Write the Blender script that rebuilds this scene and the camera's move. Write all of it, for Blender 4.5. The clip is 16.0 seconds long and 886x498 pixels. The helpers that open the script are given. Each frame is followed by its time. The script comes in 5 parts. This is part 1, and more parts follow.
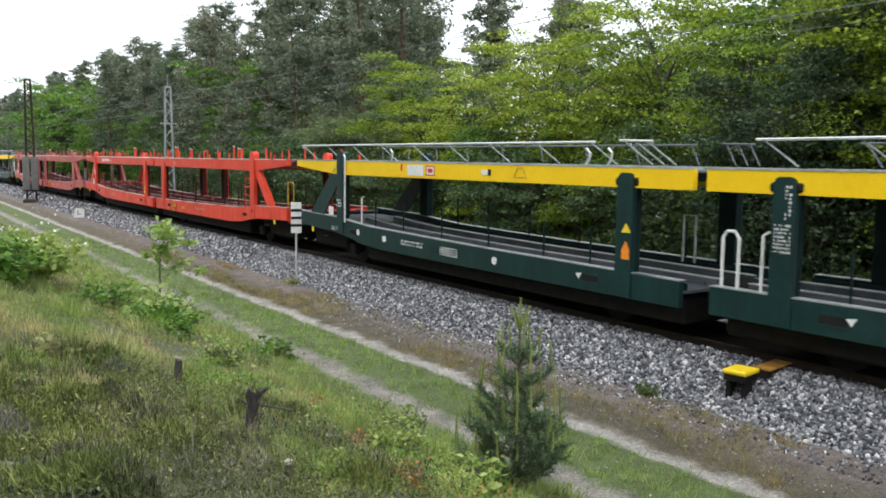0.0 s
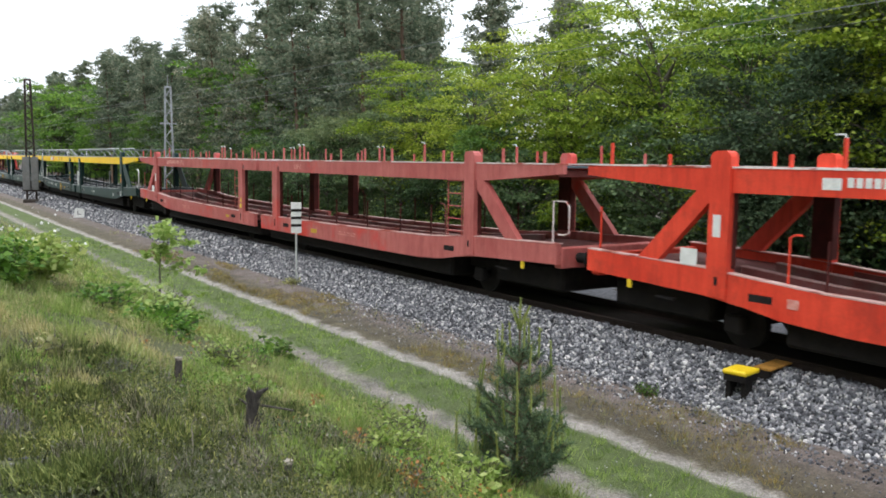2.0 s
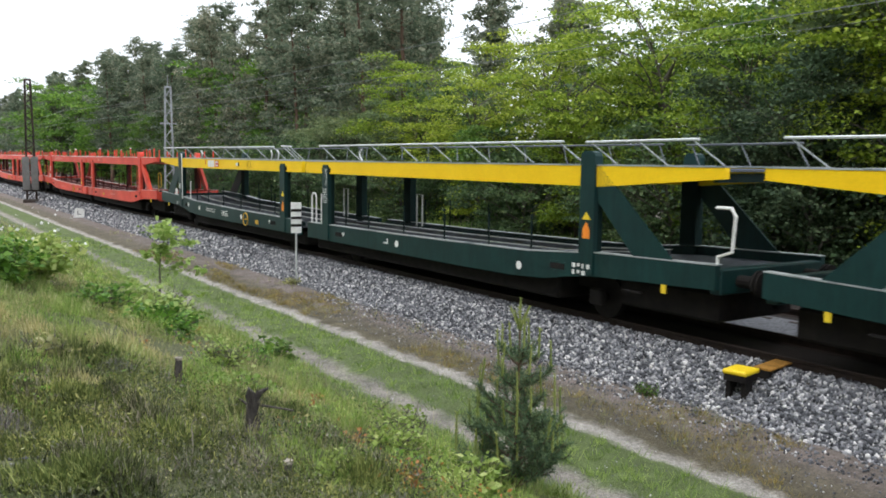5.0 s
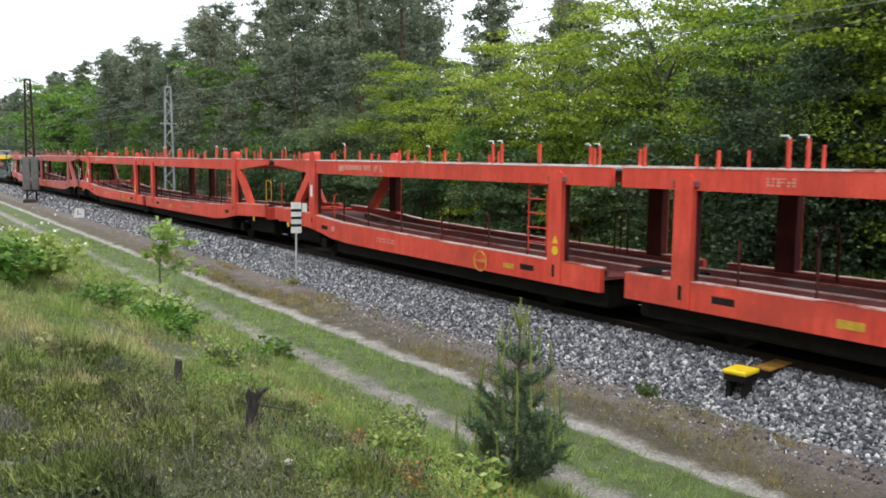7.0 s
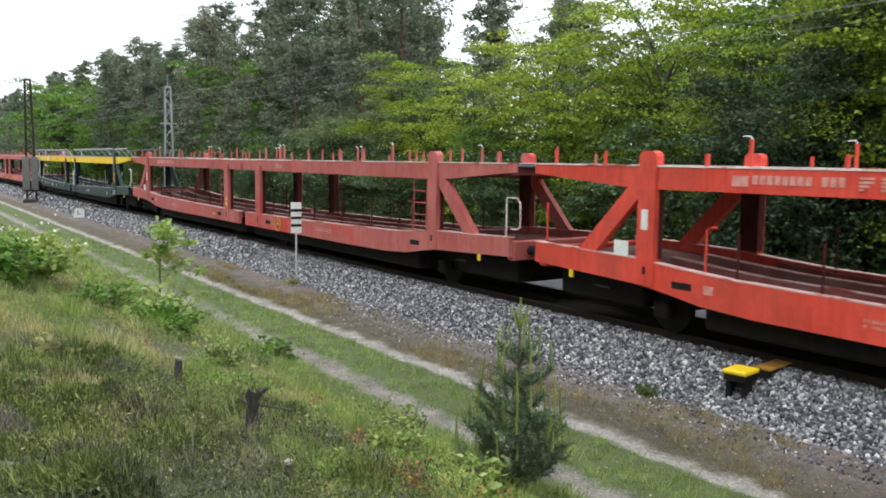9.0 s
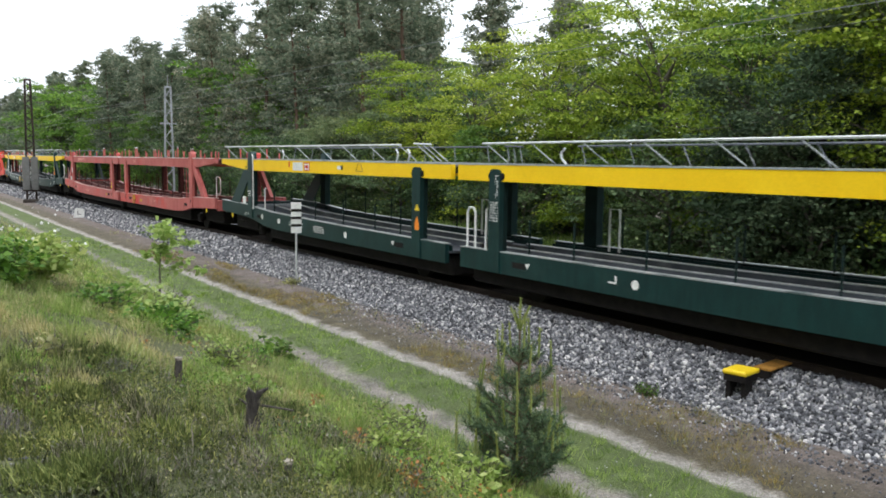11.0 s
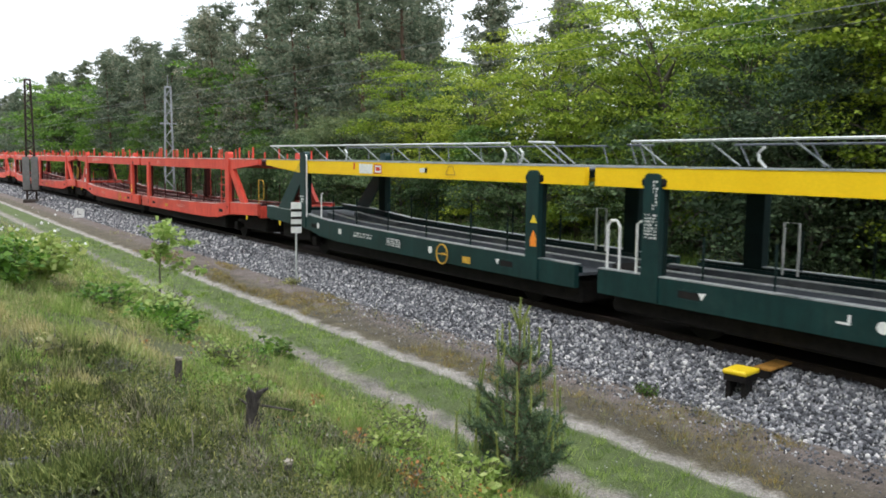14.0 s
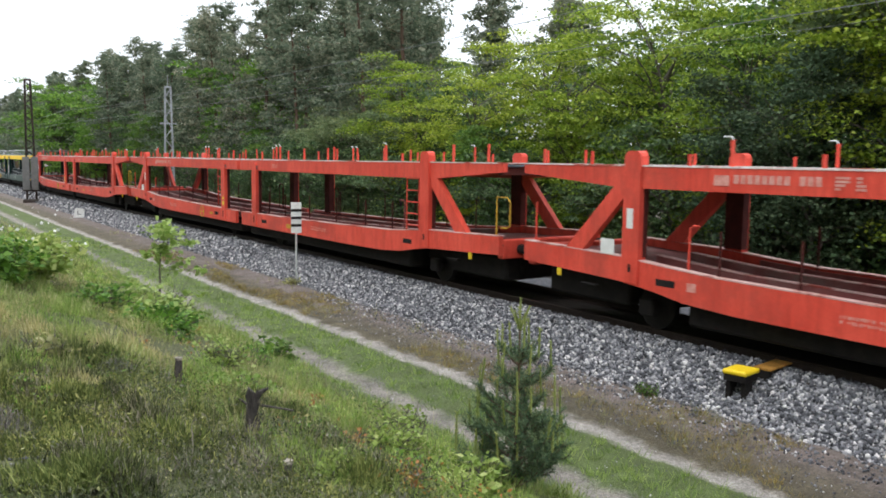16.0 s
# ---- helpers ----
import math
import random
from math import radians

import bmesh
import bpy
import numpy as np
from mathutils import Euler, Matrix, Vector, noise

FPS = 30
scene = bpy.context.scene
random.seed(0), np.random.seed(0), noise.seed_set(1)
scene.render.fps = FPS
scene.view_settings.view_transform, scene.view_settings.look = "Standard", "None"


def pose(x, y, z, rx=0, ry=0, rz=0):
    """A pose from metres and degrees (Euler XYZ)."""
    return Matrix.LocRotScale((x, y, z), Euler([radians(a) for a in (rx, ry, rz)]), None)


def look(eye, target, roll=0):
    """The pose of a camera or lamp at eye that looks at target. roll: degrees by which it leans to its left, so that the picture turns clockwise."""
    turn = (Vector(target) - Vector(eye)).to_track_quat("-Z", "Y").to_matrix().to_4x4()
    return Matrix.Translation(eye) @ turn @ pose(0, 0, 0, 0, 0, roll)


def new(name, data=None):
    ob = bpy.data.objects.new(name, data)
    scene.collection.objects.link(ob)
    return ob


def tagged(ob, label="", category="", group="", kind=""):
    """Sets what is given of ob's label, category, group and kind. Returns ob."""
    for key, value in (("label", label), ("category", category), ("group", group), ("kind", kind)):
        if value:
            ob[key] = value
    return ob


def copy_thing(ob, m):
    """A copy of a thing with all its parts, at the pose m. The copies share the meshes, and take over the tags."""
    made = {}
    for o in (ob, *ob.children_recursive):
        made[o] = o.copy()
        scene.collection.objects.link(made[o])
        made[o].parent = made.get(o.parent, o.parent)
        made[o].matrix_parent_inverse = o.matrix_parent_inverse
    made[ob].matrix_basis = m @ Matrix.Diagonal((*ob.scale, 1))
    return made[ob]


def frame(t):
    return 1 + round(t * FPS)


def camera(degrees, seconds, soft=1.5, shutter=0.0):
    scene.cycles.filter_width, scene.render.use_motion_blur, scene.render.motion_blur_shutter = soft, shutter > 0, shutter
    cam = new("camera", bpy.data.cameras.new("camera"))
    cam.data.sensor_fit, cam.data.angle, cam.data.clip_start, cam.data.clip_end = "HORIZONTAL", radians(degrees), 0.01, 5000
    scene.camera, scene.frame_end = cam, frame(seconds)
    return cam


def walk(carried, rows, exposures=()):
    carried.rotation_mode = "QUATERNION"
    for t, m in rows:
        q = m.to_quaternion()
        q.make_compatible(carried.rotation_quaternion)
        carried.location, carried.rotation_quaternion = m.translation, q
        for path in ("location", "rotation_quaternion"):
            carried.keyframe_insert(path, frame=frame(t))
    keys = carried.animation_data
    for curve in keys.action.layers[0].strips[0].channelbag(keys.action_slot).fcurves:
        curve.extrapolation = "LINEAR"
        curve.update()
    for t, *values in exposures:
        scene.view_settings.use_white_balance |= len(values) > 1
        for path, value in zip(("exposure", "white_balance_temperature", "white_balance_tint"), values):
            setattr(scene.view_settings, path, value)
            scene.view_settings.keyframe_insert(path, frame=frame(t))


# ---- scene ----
# ---------- camera: stands still on the bank beside the line ----------
cam = camera(55.06, 16.0, soft=1.75, shutter=0.06)
EYE = pose(0, 0, 2.889, 84.04, 0, 56.19) @ pose(0, 0, 0, 0, 0, 0.766)
walk(cam, [(0.0, EYE), (16.0, EYE)])

# ---------- light: bright overcast sky, faint soft sun ----------
world = bpy.data.worlds.new("overcast")
scene.world = world
world.use_nodes = True
wn, wl = world.node_tree.nodes, world.node_tree.links
sky = wn.new("ShaderNodeTexSky")
sky.sky_type, sky.sun_disc = "NISHITA", False
sky.sun_elevation, sky.sun_rotation = radians(67), radians(198)
sky.dust_density = 4.0
thin = wn.new("ShaderNodeMix")
thin.data_type, thin.blend_type = "RGBA", "MULTIPLY"
thin.inputs[0].default_value = 1.0
thin.inputs[7].default_value = (0.10, 0.10, 0.10, 1)
cloud = wn.new("ShaderNodeMix")
cloud.data_type = "RGBA"
cloud.inputs[0].default_value = 0.88
# an overcast sky is brightest overhead
way = wn.new("ShaderNodeTexCoord")
up = wn.new("ShaderNodeSeparateXYZ")
dome = wn.new("ShaderNodeValToRGB")
dome.color_ramp.elements[0].position, dome.color_ramp.elements[0].color = 0.02, (1.11, 1.16, 1.24, 1)
dome.color_ramp.elements[1].position, dome.color_ramp.elements[1].color = 0.95, (2.65, 2.78, 3.02, 1)
wl.new(way.outputs["Generated"], up.inputs[0])
wl.new(up.outputs["Z"], dome.inputs[0])
wl.new(dome.outputs[0], cloud.inputs[7])
wl.new(sky.outputs[0], thin.inputs[6])
wl.new(thin.outputs[2], cloud.inputs[6])
wl.new(cloud.outputs[2], wn["Background"].inputs[0])
wn["Background"].inputs[1].default_value = 1.0
sun = new("sun", bpy.data.lights.new("sun", "SUN"))
sun.data.energy, sun.data.angle, sun.data.color = 0.7, radians(25), (1.0, 0.96, 0.9)
sun.matrix_world = look((0, 0, 60), (-8, 24, 0))
scene.view_settings.exposure = 0.12

# ---------- materials ----------
def nodes_of(name):
    m = bpy.data.materials.new(name)
    m.use_nodes = True
    return m, m.node_tree.nodes, m.node_tree.links, m.node_tree.nodes["Principled BSDF"]


def ramp_node(nt, stops):
    r = nt.new("ShaderNodeValToRGB")
    while len(r.color_ramp.elements) < len(stops):
        r.color_ramp.elements.new(0.5)
    for e, (p, c) in zip(r.color_ramp.elements, stops):
        e.position, e.color = p, (*c, 1)
    return r


def noise_node(nt, ln, scale, detail=4, rough=0.6, coord="Object", stretch=None):
    tc = nt.new("ShaderNodeTexCoord")
    n = nt.new("ShaderNodeTexNoise")
    n.inputs["Scale"].default_value, n.inputs["Detail"].default_value, n.inputs["Roughness"].default_value = scale, detail, rough
    if stretch:
        mp = nt.new("ShaderNodeMapping")
        mp.inputs["Scale"].default_value = stretch
        ln.new(tc.outputs[coord], mp.inputs[0])
        ln.new(mp.outputs[0], n.inputs["Vector"])
    else:
        ln.new(tc.outputs[coord], n.inputs["Vector"])
    return n


def mix_node(nt, ln, fac, a, b, mode="MIX"):
    m = nt.new("ShaderNodeMix")
    m.data_type, m.blend_type = "RGBA", mode
    for sock, v in ((m.inputs[0], fac), (m.inputs[6], a), (m.inputs[7], b)):
        if hasattr(v, "node"):
            ln.new(v, sock)
        elif isinstance(v, tuple):
            sock.default_value = (*v, 1)
        else:
            sock.default_value = v
    return m.outputs[2]


def bump(nt, ln, p, height, strength, dist=0.02):
    b = nt.new("ShaderNodeBump")
    b.inputs["Strength"].default_value, b.inputs["Distance"].default_value = strength, dist
    ln.new(height, b.inputs["Height"])
    ln.new(b.outputs[0], p.inputs["Normal"])


def surface(name, dark, light, scale=6.0, rough=0.7, metal=0.0, fine=40.0, relief=0.25, dirt=None, dirt_at=(0.55, 0.75), stretch=None, streaked=False):
    """Two scales of noise between two shades, optional blotches of a third colour, fine relief."""
    m, nt, ln, p = nodes_of(name)
    n1 = noise_node(nt, ln, scale, stretch=stretch)
    n2 = noise_node(nt, ln, fine)
    r = ramp_node(nt, [(0.3, dark), (0.7, light)])
    ln.new(n1.outputs["Fac"], r.inputs[0])
    lo, hi = (0.93, 1.04) if fine == 30 else (0.8, 1.12)
    g = ramp_node(nt, [(0.3, (lo, lo, lo)), (0.7, (hi, hi, hi))])
    ln.new(n2.outputs["Fac"], g.inputs[0])
    col = mix_node(nt, ln, 1.0, r.outputs[0], g.outputs[0], "MULTIPLY")
    if streaked:
        n4 = noise_node(nt, ln, 3.0, 6, 0.7, stretch=(2.6, 2.6, 0.45))
        k4 = ramp_node(nt, [(0.34, (0.82, 0.78, 0.78)), (0.5, (1.0, 1.0, 1.0)), (0.68, (1.10, 1.2, 1.2))])
        ln.new(n4.outputs["Fac"], k4.inputs[0])
        col = mix_node(nt, ln, 1.0, col, k4.outputs[0], "MULTIPLY")
    if dirt:
        n3 = noise_node(nt, ln, scale * 0.37, 6, 0.7, stretch=stretch)
        k = ramp_node(nt, [(dirt_at[0], (0, 0, 0)), (dirt_at[1], (1, 1, 1))])
        ln.new(n3.outputs["Fac"], k.inputs[0])
        col = mix_node(nt, ln, k.outputs[0], col, dirt)
    ln.new(col, p.inputs["Base Color"])
    p.inputs["Roughness"].default_value, p.inputs["Metallic"].default_value = rough, metal
    p.inputs["Specular IOR Level"].default_value = 0.25
    bump(nt, ln, p, n2.outputs["Fac"], relief)
    return m


def leafy(name, stops, rough=0.55, through_light=0.35, patchy=False):
    """Leaves: every leaf its own shade, some light passing through."""
    m, nt, ln, p = nodes_of(name)
    geo = nt.new("ShaderNodeNewGeometry")
    r = ramp_node(nt, stops)
    ln.new(geo.outputs["Random Per Island"], r.inputs[0])
    big = noise_node(nt, ln, 0.35, 3, 0.6, "Object")
    g = ramp_node(nt, [(0.3, (0.7, 0.76, 0.7)), (0.7, (1.2, 1.15, 1.1))])
    ln.new(big.outputs["Fac"], g.inputs[0])
    info = nt.new("ShaderNodeObjectInfo")
    g2 = ramp_node(nt, [(0.0, (0.82, 0.9, 0.85)), (1.0, (1.15, 1.08, 1.05))])
    ln.new(info.outputs["Random"], g2.inputs[0])
    col = mix_node(nt, ln, 1.0, r.outputs[0], g.outputs[0], "MULTIPLY")
    col = mix_node(nt, ln, 1.0, col, g2.outputs[0], "MULTIPLY")
    if patchy:
        mid = noise_node(nt, ln, 3.2, 4, 0.65, "Object")
        g3 = ramp_node(nt, [(0.32, (0.42, 0.45, 0.42)), (0.5, (0.95, 0.95, 0.95)), (0.68, (1.4, 1.35, 1.3))])
        ln.new(mid.outputs["Fac"], g3.inputs[0])
        col = mix_node(nt, ln, 1.0, col, g3.outputs[0], "MULTIPLY")
    ln.new(col, p.inputs["Base Color"])
    p.inputs["Roughness"].default_value = rough
    p.inputs["Specular IOR Level"].default_value = 0.3
    t = nt.new("ShaderNodeBsdfTranslucent")
    ln.new(col, t.inputs[0])
    mx = nt.new("ShaderNodeMixShader")
    mx.inputs[0].default_value = through_light
    ln.new(p.outputs[0], mx.inputs[1])
    ln.new(t.outputs[0], mx.inputs[2])
    ln.new(mx.outputs[0], nt["Material Output"].inputs["Surface"])
    return m


RED_BRIGHT = surface("bright_red_paint", (0.64, 0.048, 0.024), (0.76, 0.075, 0.038), 1.3, 0.5, 0, 30, 0.1, (0.36, 0.04, 0.025), (0.56, 0.72), streaked=True)
RED_MID = surface("worn_red_paint", (0.61, 0.060, 0.037), (0.73, 0.092, 0.058), 1.2, 0.55, 0, 30, 0.12, (0.40, 0.06, 0.042), (0.52, 0.7), streaked=True)
RED_PALE = surface("faded_red_paint", (0.40, 0.092, 0.082), (0.50, 0.15, 0.132), 1.1, 0.65, 0, 30, 0.12, (0.58, 0.06, 0.045), (0.55, 0.66), streaked=True)
MAROON = surface("dirty_maroon_steel", (0.16, 0.042, 0.038), (0.26, 0.085, 0.078), 2.0, 0.75, 0, 40, 0.2, (0.20, 0.15, 0.13), (0.5, 0.75))
# The upper deck's shade is painted into these two steel colours.
SHADED_RED = surface("shaded_red_steel", (0.045, 0.009, 0.008), (0.10, 0.020, 0.016), 2.5, 0.8, 0, 40, 0.2)
SHADED_GREEN = surface("shaded_green_steel", (0.003, 0.012, 0.011), (0.006, 0.024, 0.021), 2.5, 0.8, 0, 40, 0.2)
SILL_EDGE = surface("scuffed_red_edge", (0.58, 0.32, 0.29), (0.76, 0.56, 0.52), 3.0, 0.6, 0.1, 50, 0.2, (0.36, 0.07, 0.05), (0.5, 0.6))
WORN_EDGE = surface("worn_steel_edge", (0.62, 0.52, 0.49), (0.82, 0.74, 0.70), 3.0, 0.55, 0.1, 50, 0.2, (0.45, 0.10, 0.07), (0.52, 0.60))
GREEN_PAINT = surface("dark_green_paint", (0.005, 0.024, 0.023), (0.008, 0.036, 0.034), 1.4, 0.45, 0, 30, 0.1, (0.02, 0.048, 0.043), (0.58, 0.8), streaked=True)
YELLOW_PAINT = surface("yellow_paint", (0.86, 0.54, 0.006), (0.93, 0.61, 0.011), 1.2, 0.5, 0, 30, 0.08, (0.60, 0.38, 0.05), (0.64, 0.85))
GREY_DECK = surface("grey_steel_deck", (0.07, 0.08, 0.09), (0.13, 0.14, 0.155), 2.0, 0.6, 0.2, 40, 0.3, (0.22, 0.22, 0.21), (0.55, 0.75))
PALE_EDGE = surface("pale_grey_steel_edge", (0.30, 0.33, 0.33), (0.46, 0.48, 0.47), 3.0, 0.5, 0.3, 50, 0.2, (0.10, 0.13, 0.13), (0.56, 0.66))
TUBE = surface("galvanised_tube", (0.52, 0.54, 0.53), (0.68, 0.70, 0.68), 5.0, 0.4, 0.3, 60, 0.1)
HANDWHEEL = surface("grimy_yellow_paint", (0.42, 0.24, 0.03), (0.66, 0.40, 0.05), 9.0, 0.7, 0, 60, 0.2)
WHITE = surface("white_paint", (0.66, 0.66, 0.62), (0.80, 0.80, 0.77), 8.0, 0.6, 0, 60, 0.1, (0.45, 0.43, 0.40), (0.62, 0.8))
YELLOW_MARK = surface("yellow_mark", (0.75, 0.52, 0.02), (0.82, 0.60, 0.04), 8.0, 0.6, 0, 60, 0.1)
ORANGE_MARK = surface("orange_mark", (0.80, 0.22, 0.02), (0.85, 0.28, 0.03), 8.0, 0.6, 0, 60, 0.1)
RED_MARK = surface("red_mark", (0.60, 0.05, 0.04), (0.66, 0.07, 0.05), 8.0, 0.6, 0, 60, 0.1)
FAINT_MARK = surface("worn_lettering", (0.60, 0.20, 0.16), (0.72, 0.40, 0.34), 9.0, 0.7, 0, 60, 0.1)
BLACK_STEEL = surface("oily_black_steel", (0.007, 0.006, 0.006), (0.017, 0.014, 0.012), 5.0, 0.9, 0.0, 40, 0.3)
RAIL_STEEL = surface("rail_steel", (0.018, 0.012, 0.010), (0.036, 0.024, 0.018), 6.0, 0.75, 0.1, 60, 0.2)
CONCRETE = surface("sleeper_concrete", (0.045, 0.036, 0.030), (0.085, 0.070, 0.060), 5.0, 0.9, 0, 60, 0.4)
MAST_STEEL = surface("rusty_mast_steel", (0.022, 0.018, 0.017), (0.060, 0.040, 0.032), 3.0, 0.8, 0.2, 40, 0.3)
GALV_MAST = surface("grey_mast_steel", (0.26, 0.27, 0.28), (0.40, 0.41, 0.42), 3.0, 0.6, 0.3, 40, 0.2)
CABINET_GREY = surface("grey_cabinet_paint", (0.14, 0.14, 0.135), (0.22, 0.22, 0.21), 3.0, 0.7, 0, 40, 0.15, (0.18, 0.15, 0.13), (0.55, 0.8))
WIRE = surface("copper_wire", (0.17, 0.18, 0.18), (0.28, 0.29, 0.28), 8.0, 0.5, 0.5)
BARK_PINE = surface("pine_bark", (0.075, 0.052, 0.040), (0.20, 0.125, 0.085), 5.0, 0.9, 0, 30, 0.7, stretch=(3, 3, 0.6))
BARK_GREY = surface("grey_bark", (0.055, 0.050, 0.040), (0.14, 0.125, 0.10), 6.0, 0.9, 0, 30, 0.6, stretch=(3, 3, 0.6))
DEAD_WOOD = surface("charred_stump_wood", (0.030, 0.027, 0.025), (0.12, 0.105, 0.095), 9.0, 0.9, 0, 50, 0.8, (0.22, 0.20, 0.18), (0.6, 0.75), (2, 2, 0.5))
CUT_WOOD = surface("weathered_cut_wood", (0.24, 0.21, 0.17), (0.38, 0.34, 0.28), 14.0, 0.9, 0, 60, 0.5)
YELLOW_LID = surface("yellow_plastic", (0.72, 0.50, 0.012), (0.82, 0.60, 0.03), 6.0, 0.45, 0, 60, 0.1)
RUSTY_BOARD = surface("rusty_brown_board", (0.20, 0.095, 0.016), (0.38, 0.19, 0.035), 7.0, 0.8, 0, 50, 0.3)
LEAF_LIME = leafy("lime_green_leaves", [(0.0, (0.11, 0.18, 0.016)), (0.45, (0.23, 0.33, 0.03)), (0.8, (0.36, 0.46, 0.055)), (1.0, (0.50, 0.56, 0.11))], 0.5, 0.36)
LEAF_MID = leafy("mid_green_leaves", [(0.0, (0.045, 0.10, 0.016)), (0.5, (0.09, 0.18, 0.03)), (1.0, (0.17, 0.27, 0.05))], 0.5, 0.4)
LEAF_FRESH = leafy("fresh_green_leaves", [(0.0, (0.05, 0.13, 0.02)), (0.5, (0.12, 0.25, 0.035)), (1.0, (0.22, 0.36, 0.06))], 0.5, 0.35)
# Shade of the wood's edge is put into this leaf colour, for bushes and understory.
LEAF_SHADED = leafy("shaded_green_leaves", [(0.0, (0.035, 0.068, 0.028)), (0.55, (0.070, 0.125, 0.050)), (0.9, (0.12, 0.18, 0.075)), (1.0, (0.22, 0.28, 0.13))], 0.6, 0.32)
LEAF_OLIVE = leafy("grey_green_leaves", [(0.0, (0.08, 0.12, 0.055)), (0.5, (0.14, 0.19, 0.085)), (1.0, (0.23, 0.27, 0.13))], 0.55, 0.35)
NEEDLE = leafy("pine_needles", [(0.0, (0.095, 0.13, 0.092)), (0.5, (0.18, 0.215, 0.155)), (0.85, (0.27, 0.30, 0.225)), (1.0, (0.36, 0.355, 0.27))], 0.65, 0.42)
LEAF_DARK = leafy("dark_evergreen_leaves", [(0.0, (0.032, 0.058, 0.030)), (0.6, (0.065, 0.105, 0.052)), (1.0, (0.12, 0.16, 0.085))], 0.75, 0.25)
NEEDLE_YOUNG = leafy("young_pine_needles", [(0.0, (0.05, 0.095, 0.062)), (0.5, (0.10, 0.165, 0.095)), (1.0, (0.21, 0.27, 0.13))], 0.55, 0.3)
CANDLE = leafy("fresh_pine_shoots", [(0.0, (0.22, 0.28, 0.08)), (1.0, (0.38, 0.42, 0.15))], 0.6, 0.3)
LEAF_SAPLING = leafy("young_oak_leaves", [(0.0, (0.16, 0.25, 0.05)), (0.6, (0.31, 0.42, 0.11)), (1.0, (0.52, 0.58, 0.24))], 0.5, 0.42)
LEAF_RUST = leafy("rust_coloured_leaves", [(0.0, (0.28, 0.10, 0.04)), (0.6, (0.42, 0.19, 0.06)), (1.0, (0.45, 0.30, 0.08))], 0.6, 0.3)
GRASS = leafy("meadow_grass", [(0.0, (0.17, 0.21, 0.06)), (0.35, (0.30, 0.36, 0.10)), (0.7, (0.46, 0.48, 0.19)), (1.0, (0.62, 0.56, 0.33))], 0.6, 0.4, True)
GRASS_FRESH = leafy("fresh_grass", [(0.0, (0.12, 0.21, 0.045)), (0.5, (0.23, 0.37, 0.08)), (1.0, (0.40, 0.51, 0.17))], 0.6, 0.42, True)
GRASS_DRY = leafy("dry_grass", [(0.0, (0.24, 0.23, 0.10)), (0.5, (0.39, 0.37, 0.18)), (1.0, (0.56, 0.52, 0.31))], 0.7, 0.35, True)
GRASS_TAWNY = leafy("tawny_grass", [(0.0, (0.15, 0.12, 0.05)), (0.4, (0.27, 0.21, 0.09)), (0.75, (0.34, 0.33, 0.12)), (1.0, (0.42, 0.30, 0.14))], 0.7, 0.3, True)
HEATHER = leafy("heather", [(0.0, (0.040, 0.050, 0.022)), (0.4, (0.09, 0.11, 0.042)), (0.75, (0.16, 0.165, 0.10)), (1.0, (0.30, 0.27, 0.24))], 0.8, 0.2, True)
GREY_TWIG = leafy("grey_twigs", [(0.0, (0.13, 0.11, 0.10)), (0.6, (0.23, 0.20, 0.20)), (1.0, (0.36, 0.33, 0.33))], 0.8, 0.1, True)
HEATHER_GREEN = leafy("green_heather", [(0.0, (0.065, 0.09, 0.026)), (0.5, (0.14, 0.175, 0.052)), (1.0, (0.31, 0.33, 0.12))], 0.8, 0.25, True)

# ballast stones: grey, some pale, some rusty
STONE, nt, ln, p = nodes_of("ballast_stone")
geo = nt.new("ShaderNodeNewGeometry")
r = ramp_node(nt, [(0.0, (0.03, 0.032, 0.037)), (0.35, (0.115, 0.12, 0.135)), (0.65, (0.24, 0.246, 0.262)), (0.86, (0.43, 0.43, 0.435)), (1.0, (0.76, 0.75, 0.73))])
ln.new(geo.outputs["Random Per Island"], r.inputs[0])
n = noise_node(nt, ln, 60.0)
g = ramp_node(nt, [(0.3, (0.75, 0.72, 0.70)), (0.7, (1.1, 1.1, 1.1))])
ln.new(n.outputs["Fac"], g.inputs[0])
ln.new(mix_node(nt, ln, 1.0, r.outputs[0], g.outputs[0], "MULTIPLY"), p.inputs["Base Color"])
p.inputs["Roughness"].default_value = 0.9
bump(nt, ln, p, n.outputs["Fac"], 0.4)

# Brake dust between the rails, plus the train's shade put into the colour.
DUST_AND_SHADE = surface("dusty_shaded_ballast", (0.009, 0.007, 0.006), (0.024, 0.018, 0.015), 14.0, 0.95, 0, 45, 0.9)
BALLAST = surface("packed_ballast", (0.075, 0.077, 0.084), (0.18, 0.183, 0.195), 14.0, 0.95, 0, 45, 0.9, (0.09, 0.075, 0.065), (0.55, 0.75))

# ground: bank of grass, two sandy wheel ruts, gravelly verge, forest floor
GROUND, nt, ln, p = nodes_of("meadow_ground")
tc = nt.new("ShaderNodeTexCoord")
sep = nt.new("ShaderNodeSeparateXYZ")
ln.new(tc.outputs["Object"], sep.inputs[0])
wob = noise_node(nt, ln, 1.3, 7, 0.75)
k = nt.new("ShaderNodeMath")
k.operation = "MULTIPLY_ADD"
k.inputs[1].default_value, k.inputs[2].default_value = 0.8, -0.40
ln.new(wob.outputs["Fac"], k.inputs[0])
add = nt.new("ShaderNodeMath")
add.operation = "ADD"
ln.new(sep.outputs["Y"], add.inputs[0])
ln.new(k.outputs[0], add.inputs[1])
rng = nt.new("ShaderNodeMapRange")
